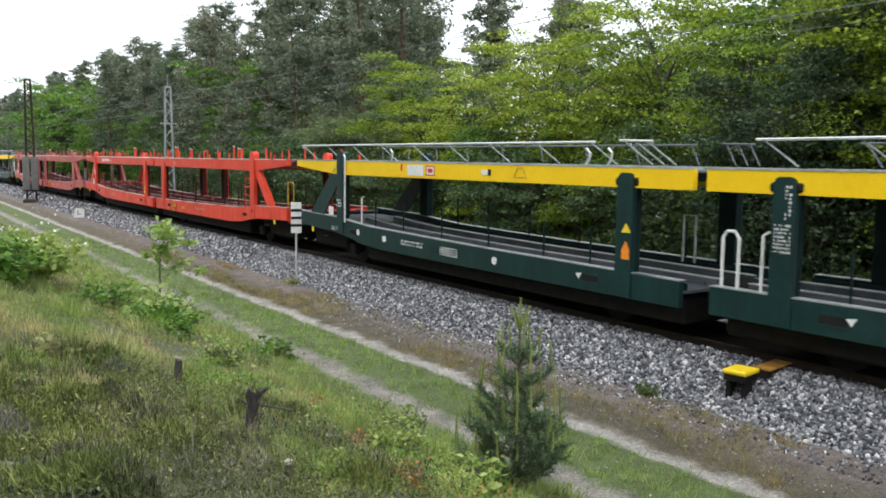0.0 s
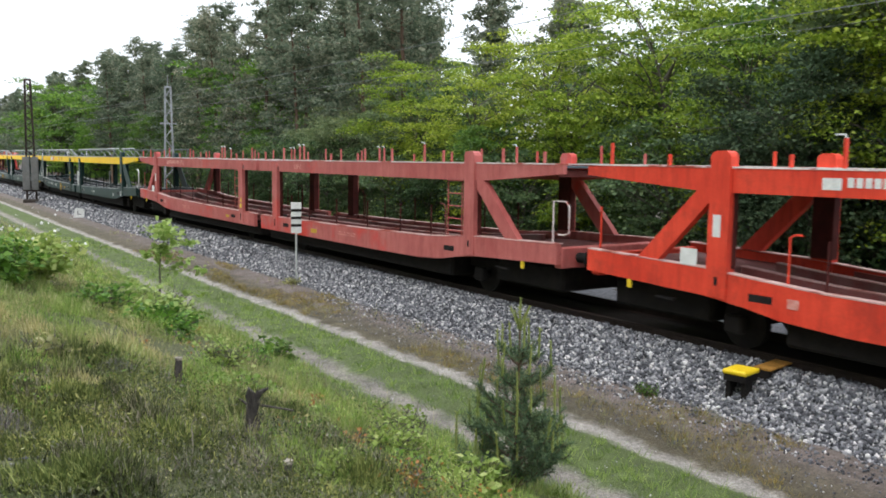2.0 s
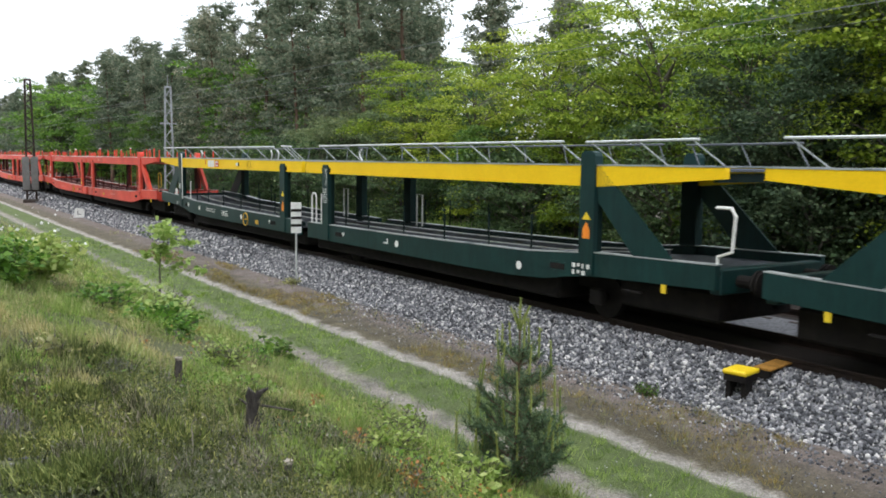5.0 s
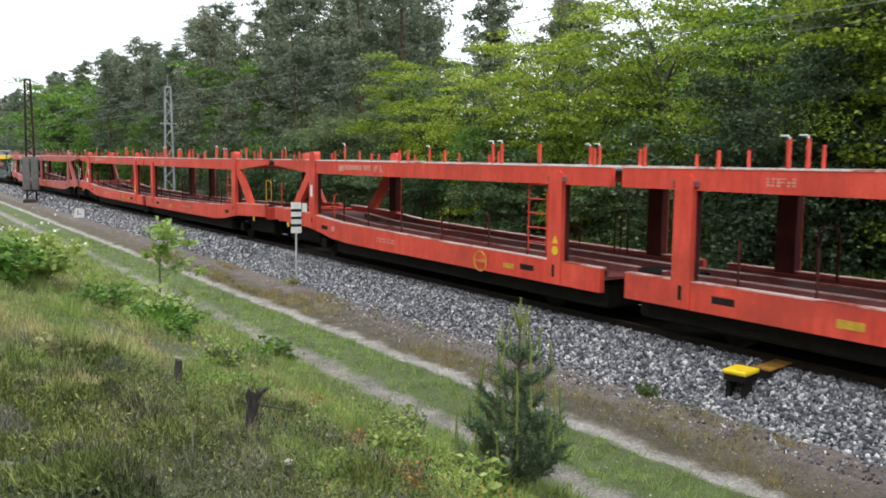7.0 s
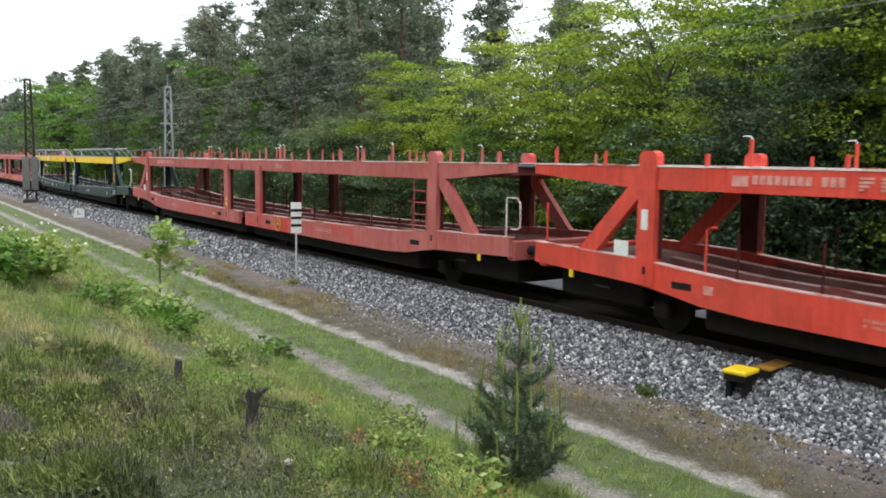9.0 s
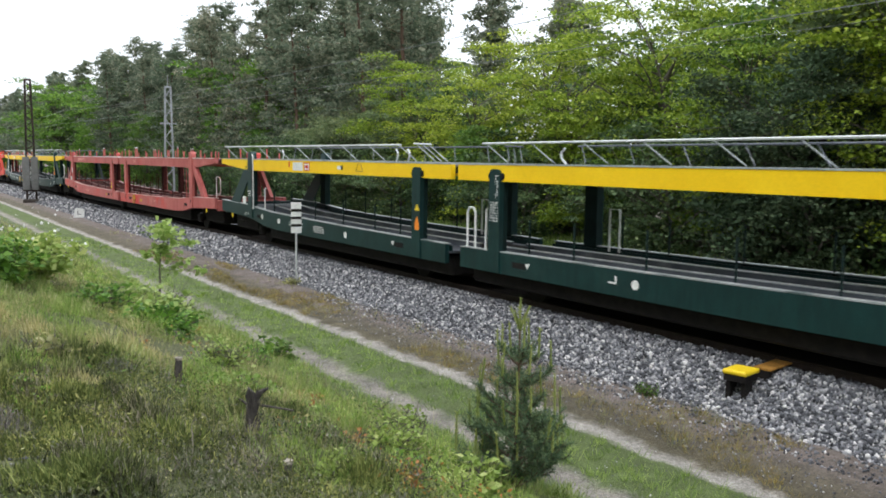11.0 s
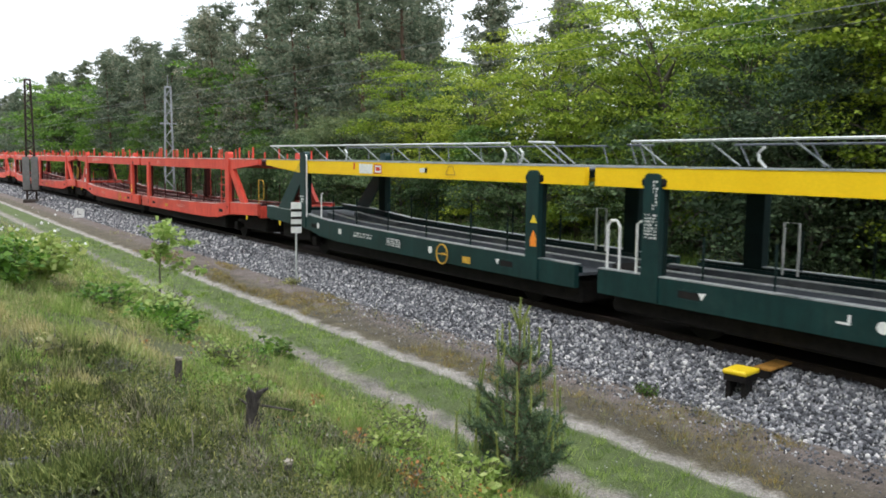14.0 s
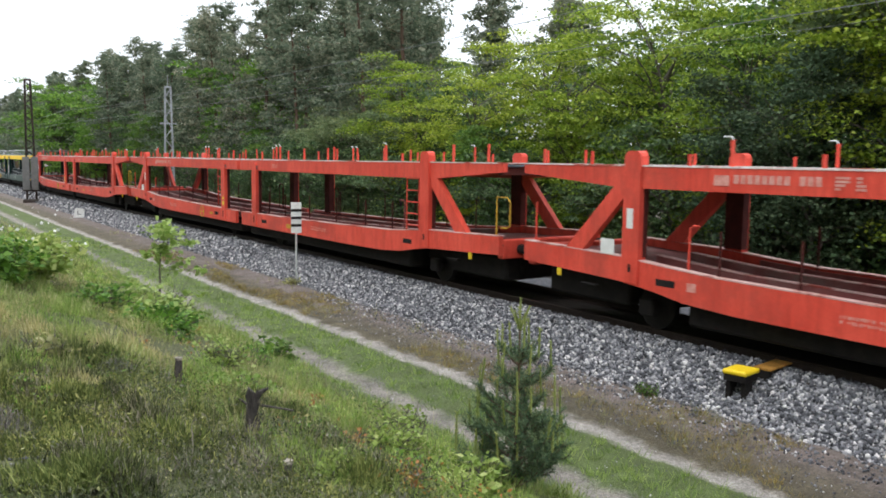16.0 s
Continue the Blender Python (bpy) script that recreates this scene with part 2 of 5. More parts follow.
rng.inputs["From Min"].default_value, rng.inputs["From Max"].default_value = 5.0, 11.0
ln.new(add.outputs[0], rng.inputs["Value"])
soil, sand, turf, grit = (0.115, 0.125, 0.055), (0.36, 0.34, 0.31), (0.10, 0.14, 0.04), (0.185, 0.155, 0.138)
r = ramp_node(nt, [(0.0, soil), (0.17, turf), (0.222, (0.27, 0.25, 0.222)), (0.248, (0.27, 0.25, 0.222)), (0.29, turf), (0.46, turf), (0.485, sand), (0.512, sand), (0.54, (0.115, 0.10, 0.06)), (0.64, (0.13, 0.112, 0.08)), (0.70, grit), (1.0, grit)])
ln.new(rng.outputs[0], r.inputs[0])
n2 = noise_node(nt, ln, 30.0, 6, 0.7)
g = ramp_node(nt, [(0.3, (0.45, 0.43, 0.40)), (0.5, (0.95, 0.95, 0.95)), (0.7, (1.5, 1.5, 1.48))])
ln.new(n2.outputs["Fac"], g.inputs[0])
n3 = noise_node(nt, ln, 2.2, 5, 0.7)
g3 = ramp_node(nt, [(0.32, (0.6, 0.6, 0.57)), (0.68, (1.3, 1.27, 1.25))])
ln.new(n3.outputs["Fac"], g3.inputs[0])
col = mix_node(nt, ln, 1.0, r.outputs[0], g.outputs[0], "MULTIPLY")
ln.new(mix_node(nt, ln, 1.0, col, g3.outputs[0], "MULTIPLY"), p.inputs["Base Color"])
p.inputs["Roughness"].default_value = 0.95
bump(nt, ln, p, n2.outputs["Fac"], 1.0, 0.06)


# ---------- mesh helpers ----------
def mesh_of(name, verts, faces, material, smooth=False):
    me = bpy.data.meshes.new(name)
    me.from_pydata(verts, [], faces)
    me.materials.append(material)
    if smooth:
        me.polygons.foreach_set("use_smooth", [True] * len(me.polygons))
    me.update()
    return me


def quads_mesh(name, pts, material):
    """Joined loose quads from an array of shape (n, 4, 3)."""
    n = len(pts)
    me = bpy.data.meshes.new(name)
    me.vertices.add(n * 4)
    me.vertices.foreach_set("co", np.asarray(pts, dtype=np.float32).ravel())
    me.loops.add(n * 4)
    me.loops.foreach_set("vertex_index", np.arange(n * 4, dtype=np.int32))
    me.polygons.add(n)
    me.polygons.foreach_set("loop_start", np.arange(0, n * 4, 4, dtype=np.int32))
    me.materials.append(material)
    me.update(calc_edges=True)
    return me


def box(bm, x0, x1, y0, y1, z0, z1, bevel=0.0):
    vs = [bm.verts.new((x, y, z)) for x in (x0, x1) for y in (y0, y1) for z in (z0, z1)]
    fs = [bm.faces.new([vs[i] for i in q]) for q in ((0, 1, 3, 2), (4, 6, 7, 5), (0, 4, 5, 1), (2, 3, 7, 6), (0, 2, 6, 4), (1, 5, 7, 3))]
    if bevel:
        bmesh.ops.bevel(bm, geom=list({e for f in fs for e in f.edges}), offset=bevel, segments=1, affect="EDGES")


def slab(bm, outline, y0, y1):
    """An outline in x and z, drawn out from y0 to y1."""
    a = [bm.verts.new((x, y0, z)) for x, z in outline]
    b = [bm.verts.new((x, y1, z)) for x, z in outline]
    bm.faces.new(a)
    bm.faces.new(b[::-1])
    for i in range(len(a)):
        j = (i + 1) % len(a)
        bm.faces.new((a[i], b[i], b[j], a[j]))


def tube(bm, path, radius, sides=6, r_end=None):
    rings = []
    path = [Vector(q) for q in path]
    for i, q in enumerate(path):
        d = (path[min(i + 1, len(path) - 1)] - path[max(i - 1, 0)]).normalized()
        u = d.orthogonal().normalized() if i == 0 else (u - d * u.dot(d)).normalized()
        v = d.cross(u)
        rr = radius if r_end is None else radius + (r_end - radius) * i / (len(path) - 1)
        rings.append([bm.verts.new(q + (u * math.cos(k) + v * math.sin(k)) * rr) for k in (2 * math.pi * j / sides for j in range(sides))])
    for a, b in zip(rings, rings[1:]):
        for j in range(sides):
            bm.faces.new((a[j], a[(j + 1) % sides], b[(j + 1) % sides], b[j]))
    bm.faces.new(rings[0][::-1])
    bm.faces.new(rings[-1])


def finish(bm, name, material):
    bmesh.ops.recalc_face_normals(bm, faces=bm.faces)
    me = bpy.data.meshes.new(name)
    bm.to_mesh(me)
    bm.free()
    me.materials.append(material)
    return me


def part(name, bm, material, parent, label=""):
    ob = new(name, finish(bm, name, material))
    ob.parent = parent
    return tagged(ob, label)


def thing(name, label, category, at=None, group="", kind=""):
    e = tagged(new(name), label, category, group, kind)
    e.empty_display_size = 0.2
    if at is not None:
        e.matrix_basis = at
    return e


# ---------- ground ----------
def height(x, y):
    """Height of the meadow: a bank under the camera that falls to the track-side path, level ground beyond."""
    x, y = np.asarray(x, dtype=float), np.asarray(y, dtype=float)
    z = np.interp(y, [-1500, -8, 0.0, 2.0, 4.0, 5.4, 6.0, 8.6, 9.6, 10.3, 18.6, 19.6, 22, 1500], [2.0, 1.6, 1.15, 0.75, 0.05, -0.52, -0.66, -0.70, -0.66, -0.70, -0.75, -0.7, -0.25, 0.2])
    near = np.clip((6.6 - y) / 2.0, 0, 1)
    z = z + near * (0.06 * np.sin(x * 1.1 + 0.6 * y) + 0.05 * np.sin(x * 2.3 - y * 1.7 + 1.0) + 0.02 * np.sin(x * 6.1 + y * 4.7))
    for c, w in ((6.4, 0.30), (7.95, 0.28)):
        z = z - 0.06 * np.exp(-((y - c) / w) ** 2)
    return z + 0.012 * np.sin(x * 5.3 + y * 7.1) * (y < 10)


def axis(a, b, step, far):
    mid = np.arange(a, b + step / 2, step)
    out = np.array([0.6, 2, 5, 12, 30, 80, 200, 500, far])
    return np.concatenate([(a - out)[::-1], mid, b + out])


gx, gy = axis(-60, 3, 0.3, 1500), axis(-6, 23, 0.15, 1500)
X, Y = np.meshgrid(gx, gy, indexing="ij")
Z = height(X, Y)
idx = np.arange(X.size).reshape(X.shape)
q = np.stack([idx[:-1, :-1], idx[1:, :-1], idx[1:, 1:], idx[:-1, 1:]], -1).reshape(-1, 4)
ground = new("ground", mesh_of("ground", np.stack([X, Y, Z], -1).reshape(-1, 3).tolist(), q.tolist(), GROUND, True))
tagged(ground, "grassy bank with a two-rut sandy path beside the railway", "ground", kind="structure")

# ---------- the two tracks ----------
TRACKS = (12.12, 16.12)
bm = bmesh.new()
prof = [(9.85, -0.72), (10.30, -0.46), (10.75, -0.20), (10.95, -0.155), (11.28, -0.155), (13.3, -0.165), (14.12, -0.28), (15.0, -0.165), (17.3, -0.165), (17.6, -0.22), (18.8, -0.8)]
cols = [[bm.verts.new((x, y, z)) for y, z in prof] for x in (-400, 200)]
for i in range(len(prof) - 1):
    f = bm.faces.new((cols[0][i], cols[1][i], cols[1][i + 1], cols[0][i + 1]))
    # The rail strips take the dust colour with the train's shade in it.
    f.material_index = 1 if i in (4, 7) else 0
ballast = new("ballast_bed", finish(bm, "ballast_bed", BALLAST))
ballast.data.materials.append(DUST_AND_SHADE)
tagged(ballast, "grey crushed-stone ballast bed under two railway tracks", "ballast", kind="structure")


def rail_profile(y):
    half = [(0.075, -0.172), (0.075, -0.160), (0.010, -0.140), (0.010, -0.045), (0.036, -0.035), (0.036, -0.004), (0.028, 0.0)]
    return [(y + a, b) for a, b in half] + [(y - a, b) for a, b in half[::-1]]


for yc in TRACKS:
    for side in (-0.7525, 0.7525):
        bm = bmesh.new()
        a, b = ([bm.verts.new((x, y, z)) for y, z in rail_profile(yc + side)] for x in (-400, 200))
        for i in range(len(a)):
            j = (i + 1) % len(a)
            bm.faces.new((a[i], b[i], b[j], a[j]))
        bm.faces.new(a)
        bm.faces.new(b[::-1])
        tagged(new("rail", finish(bm, "rail", RAIL_STEEL)), "rusty-sided steel running rail on concrete sleepers", "rail", "rails of the double track", "structure")
bm = bmesh.new()
slab(bm, [(-0.13, -0.38), (0.13, -0.38), (0.10, -0.175), (-0.10, -0.175)], -1.3, 1.3)
sleeper_mesh = finish(bm, "sleeper", CONCRETE)
for yc in TRACKS:
    for i in range(140):
        ob = new("sleeper", sleeper_mesh)
        ob.location = (-80 + 0.6 * i, yc, 0)
        tagged(ob, "grey concrete sleeper sunk in ballast", "sleeper", "sleepers", "structure")
# ---------- trees ----------
def leaf_quads(centres, size, rng, flat=0.5, length=1.6):
    """Leaf-shaped quads at the centres, turned at random; flat: how much they lie level."""
    n = len(centres)
    a = rng.normal(size=(n, 3))
    a[:, 2] *= 1 - flat
    a /= np.linalg.norm(a, axis=1)[:, None]
    b = rng.normal(size=(n, 3))
    b -= a * (a * b).sum(1)[:, None]
    b /= np.linalg.norm(b, axis=1)[:, None]
    s = size * rng.uniform(0.6, 1.3, (n, 1))
    u, v = a * s * length * 0.5, b * s * 0.5
    fold = np.cross(a, b) * s * 0.12
    return np.stack([centres - u, centres + v + fold, centres + u, centres - v + fold], 1)


def grow(rng, start, way, length, steps, wander, lift=0.0):
    pts, d = [Vector(start)], Vector(way).normalized()
    for _ in range(steps):
        d = (d + Vector(rng.normal(0, wander, 3)) + Vector((0, 0, lift))).normalized()
        pts.append(pts[-1] + d * (length / steps))
    return pts


def broadleaf(name, seed, h, spread, clear, leaf_mat, leaf=0.26, clumps=150, per=34, layer=0.30):
    rng = np.random.default_rng(seed)
    tree = new(name)
    tree.empty_display_size = 0.3
    bm = bmesh.new()
    stem = grow(rng, (0, 0, -0.3), (0, 0, 1), h * 0.86, 9, 0.07, 0.05)
    tube(bm, stem, 0.018 * h + 0.02, 8, 0.02)
    ends = []
    for i in range(22):
        f = clear + (0.97 - clear) * (i + 0.5) / 22
        j = f * 8.99
        at = stem[int(j)].lerp(stem[int(j) + 1], j % 1)
        az = i * 2.4 + rng.uniform(-0.4, 0.4)
        reach = spread * (0.45 + 0.75 * math.sin(math.pi * min(1, 0.25 + 0.75 * (1 - f) + 0.1))) * rng.uniform(0.6, 1.15)
        limb = grow(rng, at, (math.cos(az), math.sin(az), 0.45 + 0.5 * f), reach, 5, 0.16, 0.02)
        tube(bm, limb, 0.009 * h * (1.25 - f) + 0.014, 4, 0.010)
        for t in range(3):
            k = int(rng.integers(2, 5))
            tw = grow(rng, limb[k], (math.cos(az + rng.uniform(-1.2, 1.2)), math.sin(az + rng.uniform(-1.2, 1.2)), rng.uniform(-0.1, 0.6)), reach * 0.45, 2, 0.2)
            tube(bm, tw, 0.012, 3, 0.005)
            ends += tw[1:]
        ends += limb[2:]
    part("trunk", bm, BARK_GREY, tree)
    ends = np.array([tuple(e) for e in ends])
    pick = ends[rng.integers(0, len(ends), clumps)] + rng.normal(0, 0.22, (clumps, 3))
    rad = rng.uniform(0.30, 0.72, clumps) * spread / 2.6
    off = rng.normal(0, 0.55, (clumps, per, 3)) * rad[:, None, None] * np.array([1.35, 1.35, layer])
    off[:, :, 2] -= 0.10 * (off[:, :, 0] ** 2 + off[:, :, 1] ** 2) / rad[:, None]
    cent = (pick[:, None, :] + off).reshape(-1, 3)
    cr = new("crown", quads_mesh("crown", leaf_quads(cent, leaf, rng, 0.68), leaf_mat))
    cr.parent = tree
    return tree


def pine(name, seed, h, spread, clear, per=17, size=0.14):
    rng = np.random.default_rng(seed)
    tree = new(name)
    tree.empty_display_size = 0.3
    bm = bmesh.new()
    stem = grow(rng, (0, 0, -0.3), (0, 0, 1), h, 10, 0.025, 0.05)
    tube(bm, stem, 0.011 * h + 0.03, 8, 0.02)
    cents = []
    n = 34
    for i in range(n):
        f = clear + (0.985 - clear) * (i + rng.uniform(0, 0.8)) / n
        j = min(f, 0.995) * 9.99
        at = stem[int(j)].lerp(stem[int(j) + 1], j % 1)
        az = i * 2.2 + rng.uniform(-0.6, 0.6)
        reach = spread * (1.06 - f) ** 0.6 * rng.uniform(0.4, 1.25)
        limb = grow(rng, at, (math.cos(az), math.sin(az), -0.05 + 0.55 * f), reach, 5, 0.14, 0.06)
        tube(bm, limb[::2] + limb[-1:], 0.035 * (1.3 - f), 3, 0.008)
        for k, m in ((1, 1), (2, 1), (3, 2), (4, 3), (5, 3)):
            for _ in range(m):
                cents.append(tuple(limb[k] + Vector(rng.normal(0, 0.20, 3)) * (0.5 + reach * 0.3)))
    part("trunk", bm, BARK_PINE, tree)
    cents = np.array(cents)
    off = rng.normal(0, 1, (len(cents), per, 3)) * np.array([0.27, 0.27, 0.09]) * rng.uniform(0.6, 1.3, (len(cents), 1, 1))
    c = (cents[:, None, :] + off).reshape(-1, 3)
    cr = new("crown", quads_mesh("crown", leaf_quads(c, size, rng, 0.35, 2.2), NEEDLE))
    cr.parent = tree
    return tree


def plant_all(proto, spots, label, category, group):
    """The first spot takes the built tree, the others copies of it, each turned and scaled a little."""
    for i, (x, y, s, turn) in enumerate(spots):
        m = pose(x, y, float(height(x, y)) - 0.05, 0, 0, turn)
        ob = proto if i == 0 else copy_thing(proto, m)
        ob.matrix_basis = m @ Matrix.Diagonal((s, s, s, 1))
        tagged(ob, label, category, group)


rng = np.random.default_rng(7)


def spots(n, x0, x1, y0, y1, s0, s1):
    xs = np.linspace(x0, x1, n) + rng.uniform(-0.5, 0.5, n) * (x1 - x0) / n
    return [(float(x), float(rng.uniform(y0, y1)), float(rng.uniform(s0, s1)), float(rng.uniform(0, 360))) for x in xs]


# pines behind: the tall dark wood
P1 = pine("pine_tree", 1, 15.6, 3.9, 0.26)
P2 = pine("pine_tree", 2, 16.2, 3.4, 0.18)
P3 = pine("pine_tree", 3, 15.0, 4.3, 0.34)
P4 = pine("pine_tree", 4, 15.8, 3.8, 0.20, 10, 0.24)
plant_all(P1, spots(18, -115, -46, 23.5, 28.5, 0.86, 1.08), "tall dark Scots pine with a grey-green crown", "pine tree", "pines of the wood")
plant_all(P2, spots(16, -112, -45, 26, 32, 0.9, 1.12), "tall slender dark pine with dense branches", "pine tree", "pines of the wood")
plant_all(P3, spots(10, -120, -56, 29, 36, 0.88, 1.04) + [(-43.5, 33, 0.84, 10), (-39.5, 34, 0.88, 100), (-46.5, 30, 0.85, 200), (-37.5, 36, 0.84, 280), (-41.5, 36, 0.9, 150), (-50.5, 29, 0.95, 50), (-43.6, 31.5, 0.96, 75), (-54.0, 27.4, 1.06, 130)], "tall pine with bare reddish trunk and ragged crown", "pine tree", "pines of the wood")
plant_all(P4, spots(34, -230, -106, 23.5, 32, 0.86, 1.08) + spots(22, -430, -230, 18.5, 34, 0.8, 1.05) + spots(22, -116, -58, 34, 40, 0.85, 1.0), "distant dark pine in the wood beside the line", "pine tree", "pines of the wood")
# broadleaved edge
B1 = broadleaf("locust_tree", 11, 9.6, 3.4, 0.20, LEAF_LIME, 0.085, 130, 170, 0.24)
B2 = broadleaf("locust_tree", 12, 8.6, 3.1, 0.12, LEAF_LIME, 0.085, 125, 165, 0.24)
B3 = broadleaf("maple_tree", 13, 8.0, 3.0, 0.10, LEAF_MID, 0.13, 120, 90)
B4 = broadleaf("olive_willow", 14, 7.0, 2.9, 0.06, LEAF_OLIVE, 0.095, 130, 110)
B5 = broadleaf("hazel_bush", 15, 3.4, 2.2, 0.04, LEAF_SHADED, 0.09, 75, 85)
B6 = broadleaf("hazel_bush", 16, 3.0, 2.2, 0.04, LEAF_SHADED, 0.08, 75, 85)
B7 = broadleaf("yew_tree", 18, 5.6, 2.3, 0.05, LEAF_DARK, 0.075, 150, 125)
plant_all(B1, [(-13, 23.2, 1.1, 0), (-20.5, 23.6, 1.0, 70), (-27, 24.5, 0.88, 130), (-9, 23.5, 1.2, 200), (-39.5, 23.4, 0.88, 290), (-14, 27, 1.25, 100)], "bright yellow-green broadleaved tree at the wood's edge", "tree", "broadleaved trees of the wood's edge")
plant_all(B2, [(-17, 22.4, 0.9, 40), (-24, 22.3, 0.85, 110), (-31.5, 23.2, 0.85, 210), (-11, 22.0, 1.0, 330), (-6.5, 22, 1.2, 160), (-36, 22.5, 0.75, 80)] , "leafy yellow-green tree with layered foliage", "tree", "broadleaved trees of the wood's edge")
plant_all(B3, [(-48, 23.0, 0.6, 15), (-34, 26, 0.72, 60), (-20.5, 21.6, 0.6, 140), (-28, 21.9, 0.6, 250), (-56, 23, 0.55, 310), (-88, 23, 0.95, 20), (-140, 24, 1.1, 90), (-24, 28.5, 1.2, 10), (-30, 29, 0.95, 60), (-36, 29, 0.92, 110), (-19, 29, 1.35, 160), (-41, 28, 0.88, 210), (-9, 21.3, 0.55, 10), (-78, 22.5, 0.5, 10), (-27.5, 31, 1.15, 50), (-9, 27.5, 1.4, 30), (-14.5, 30.5, 1.45, 130), (-11.5, 29, 1.4, 80)], "mid-green bushy broadleaved tree", "tree", "broadleaved trees of the wood's edge")
plant_all(B4, [(-37, 22.4, 0.85, 0), (-43, 22.6, 0.8, 120), (-47, 23.8, 0.9, 220), (-10.5, 25, 1.35, 75), (-31, 27, 1.0, 33)], "grey-green shrubby tree with fine leaves", "tree", "broadleaved trees of the wood's edge")
plant_all(B5, spots(16, -58, -3, 20.6, 22.5, 0.7, 1.2), "dense hazel bush along the tracks, wood shade in its leaf colour", "bush", "bushes along the tracks")
plant_all(B6, spots(16, -75, -4, 21.2, 24.0, 0.8, 1.3), "low green bush along the tracks, wood shade in its leaf colour", "bush", "bushes along the tracks")
plant_all(B7, [(-14.8, 20.7, 1.08, 0), (-13.4, 20.9, 1.02, 120), (-44.5, 24.5, 1.0, 50)], "dark dense evergreen tree at the wood's edge", "tree", "evergreens of the wood's edge")
plant_all(broadleaf("understory_tree", 17, 6.0, 3.2, 0.05, LEAF_SHADED, 0.17, 110, 60), spots(34, -140, -6, 24.5, 33, 0.7, 1.1), "shaded understory tree inside the wood", "tree", "understory of the wood")
B8 = broadleaf("maple_tree", 21, 12.0, 4.2, 0.08, LEAF_FRESH, 0.20, 130, 80)
plant_all(B8, [(-112, 23.0, 0.9, 20), (-124, 23.2, 1.02, 120), (-137, 23.5, 1.05, 220), (-153, 24.5, 0.95, 300), (-172, 24.0, 0.9, 60), (-205, 24.0, 0.8, 160), (-91, 21.6, 0.34, 75), (-74, 26.5, 0.95, 10), (-62, 27.5, 0.8, 190)], "fresh green leafy maple among the pines", "tree", "broadleaved trees of the wood's edge")
# an unseen row added behind the meadow bank to block low skylight
plant_all(broadleaf("oak_tree", 19, 13.0, 4.6, 0.10, LEAF_MID, 0.42, 130, 26), spots(16, -75, 25, -19, -11, 0.85, 1.15), "unseen broadleaved tree added behind the meadow bank to block low skylight", "tree", "trees behind the bank")
# hawthorn blossom among the bushes
rngb = np.random.default_rng(90)
c = np.array([-25.2, 21.0, 4.4]) + rngb.normal(0, 1, (90, 3)) * np.array([0.9, 0.3, 0.4])
tagged(new("hawthorn_blossom", quads_mesh("hawthorn_blossom", leaf_quads(c, 0.10, rngb, 0.8, 1.3), WHITE)), "white hawthorn blossom among the bushes", "blossoms", kind="stuff")
# ---------- line-side things ----------
def lattice_mast(at, h, w0, w1, steel, label, bays=11):
    m = thing("catenary_mast", label, "mast", at, "catenary masts")
    f = lambda z: w0 + (w1 - w0) * z / h
    for sx in (-1, 1):
        bm = bmesh.new()
        tube(bm, [(sx * w0 / 2, 0, -0.2), (sx * w1 / 2, 0, h)], 0.10, 4)
        part("leg", bm, steel, m)
    n = bays
    for i in range(n):
        a, b = 0.4 + (h - 0.5) * i / n, 0.4 + (h - 0.5) * (i + 1) / n
        bm = bmesh.new()
        s = 1 if i % 2 else -1
        tube(bm, [(s * f(a) / 2, 0, a), (-s * f(b) / 2, 0, b)], 0.05, 4)
        part("lattice_bar", bm, steel, m)
    bm = bmesh.new()
    box(bm, -w1 / 2 - 0.06, w1 / 2 + 0.06, -0.07, 0.07, h - 0.1, h + 0.04)
    part("cap_plate", bm, steel, m)
    bm = bmesh.new()
    box(bm, -w0 / 2 - 0.25, w0 / 2 + 0.25, -0.4, 0.4, -0.35, 0.12, 0.03)
    part("footing", bm, CONCRETE, m, "stained concrete footing")
    return m


near_mast = lattice_mast(pose(-70.0, 9.80, -0.55, 2.6, 0, 78), 8.95, 0.66, 0.36, MAST_STEEL, "rusty dark lattice catenary mast with grey switch cabinets", 20)
for y0 in (-0.56, 0.02):
    bm = bmesh.new()
    box(bm, y0, y0 + 0.5, -0.30, -0.06, 0.85, 3.3, 0.02)
    cab = part("switch_cabinet", bm, CABINET_GREY, near_mast, "tall grey steel switch cabinet")
    bm = bmesh.new()
    box(bm, y0 + 0.04, y0 + 0.46, -0.315, -0.30, 0.95, 3.2, 0.004)
    part("cabinet_door", bm, CABINET_GREY, cab)
bm = bmesh.new()
box(bm, -0.6, 0.6, -0.34, 0.0, 0.75, 0.85)
part("bracket", bm, MAST_STEEL, near_mast)
far_mast = lattice_mast(pose(-66.4, 19.0, -0.7, 0, 0, 75), 8.9, 0.72, 0.40, GALV_MAST, "pale grey lattice catenary mast behind the train")
bm = bmesh.new()
tube(bm, [(0, 0, 8.9), (0, 0, 9.75)], 0.03, 5)
part("tip_rod", bm, GALV_MAST, far_mast)
bm = bmesh.new()
box(bm, -0.62, 0.62, -0.08, 0.08, 6.05, 6.16)
part("cross_arm", bm, GALV_MAST, far_mast)


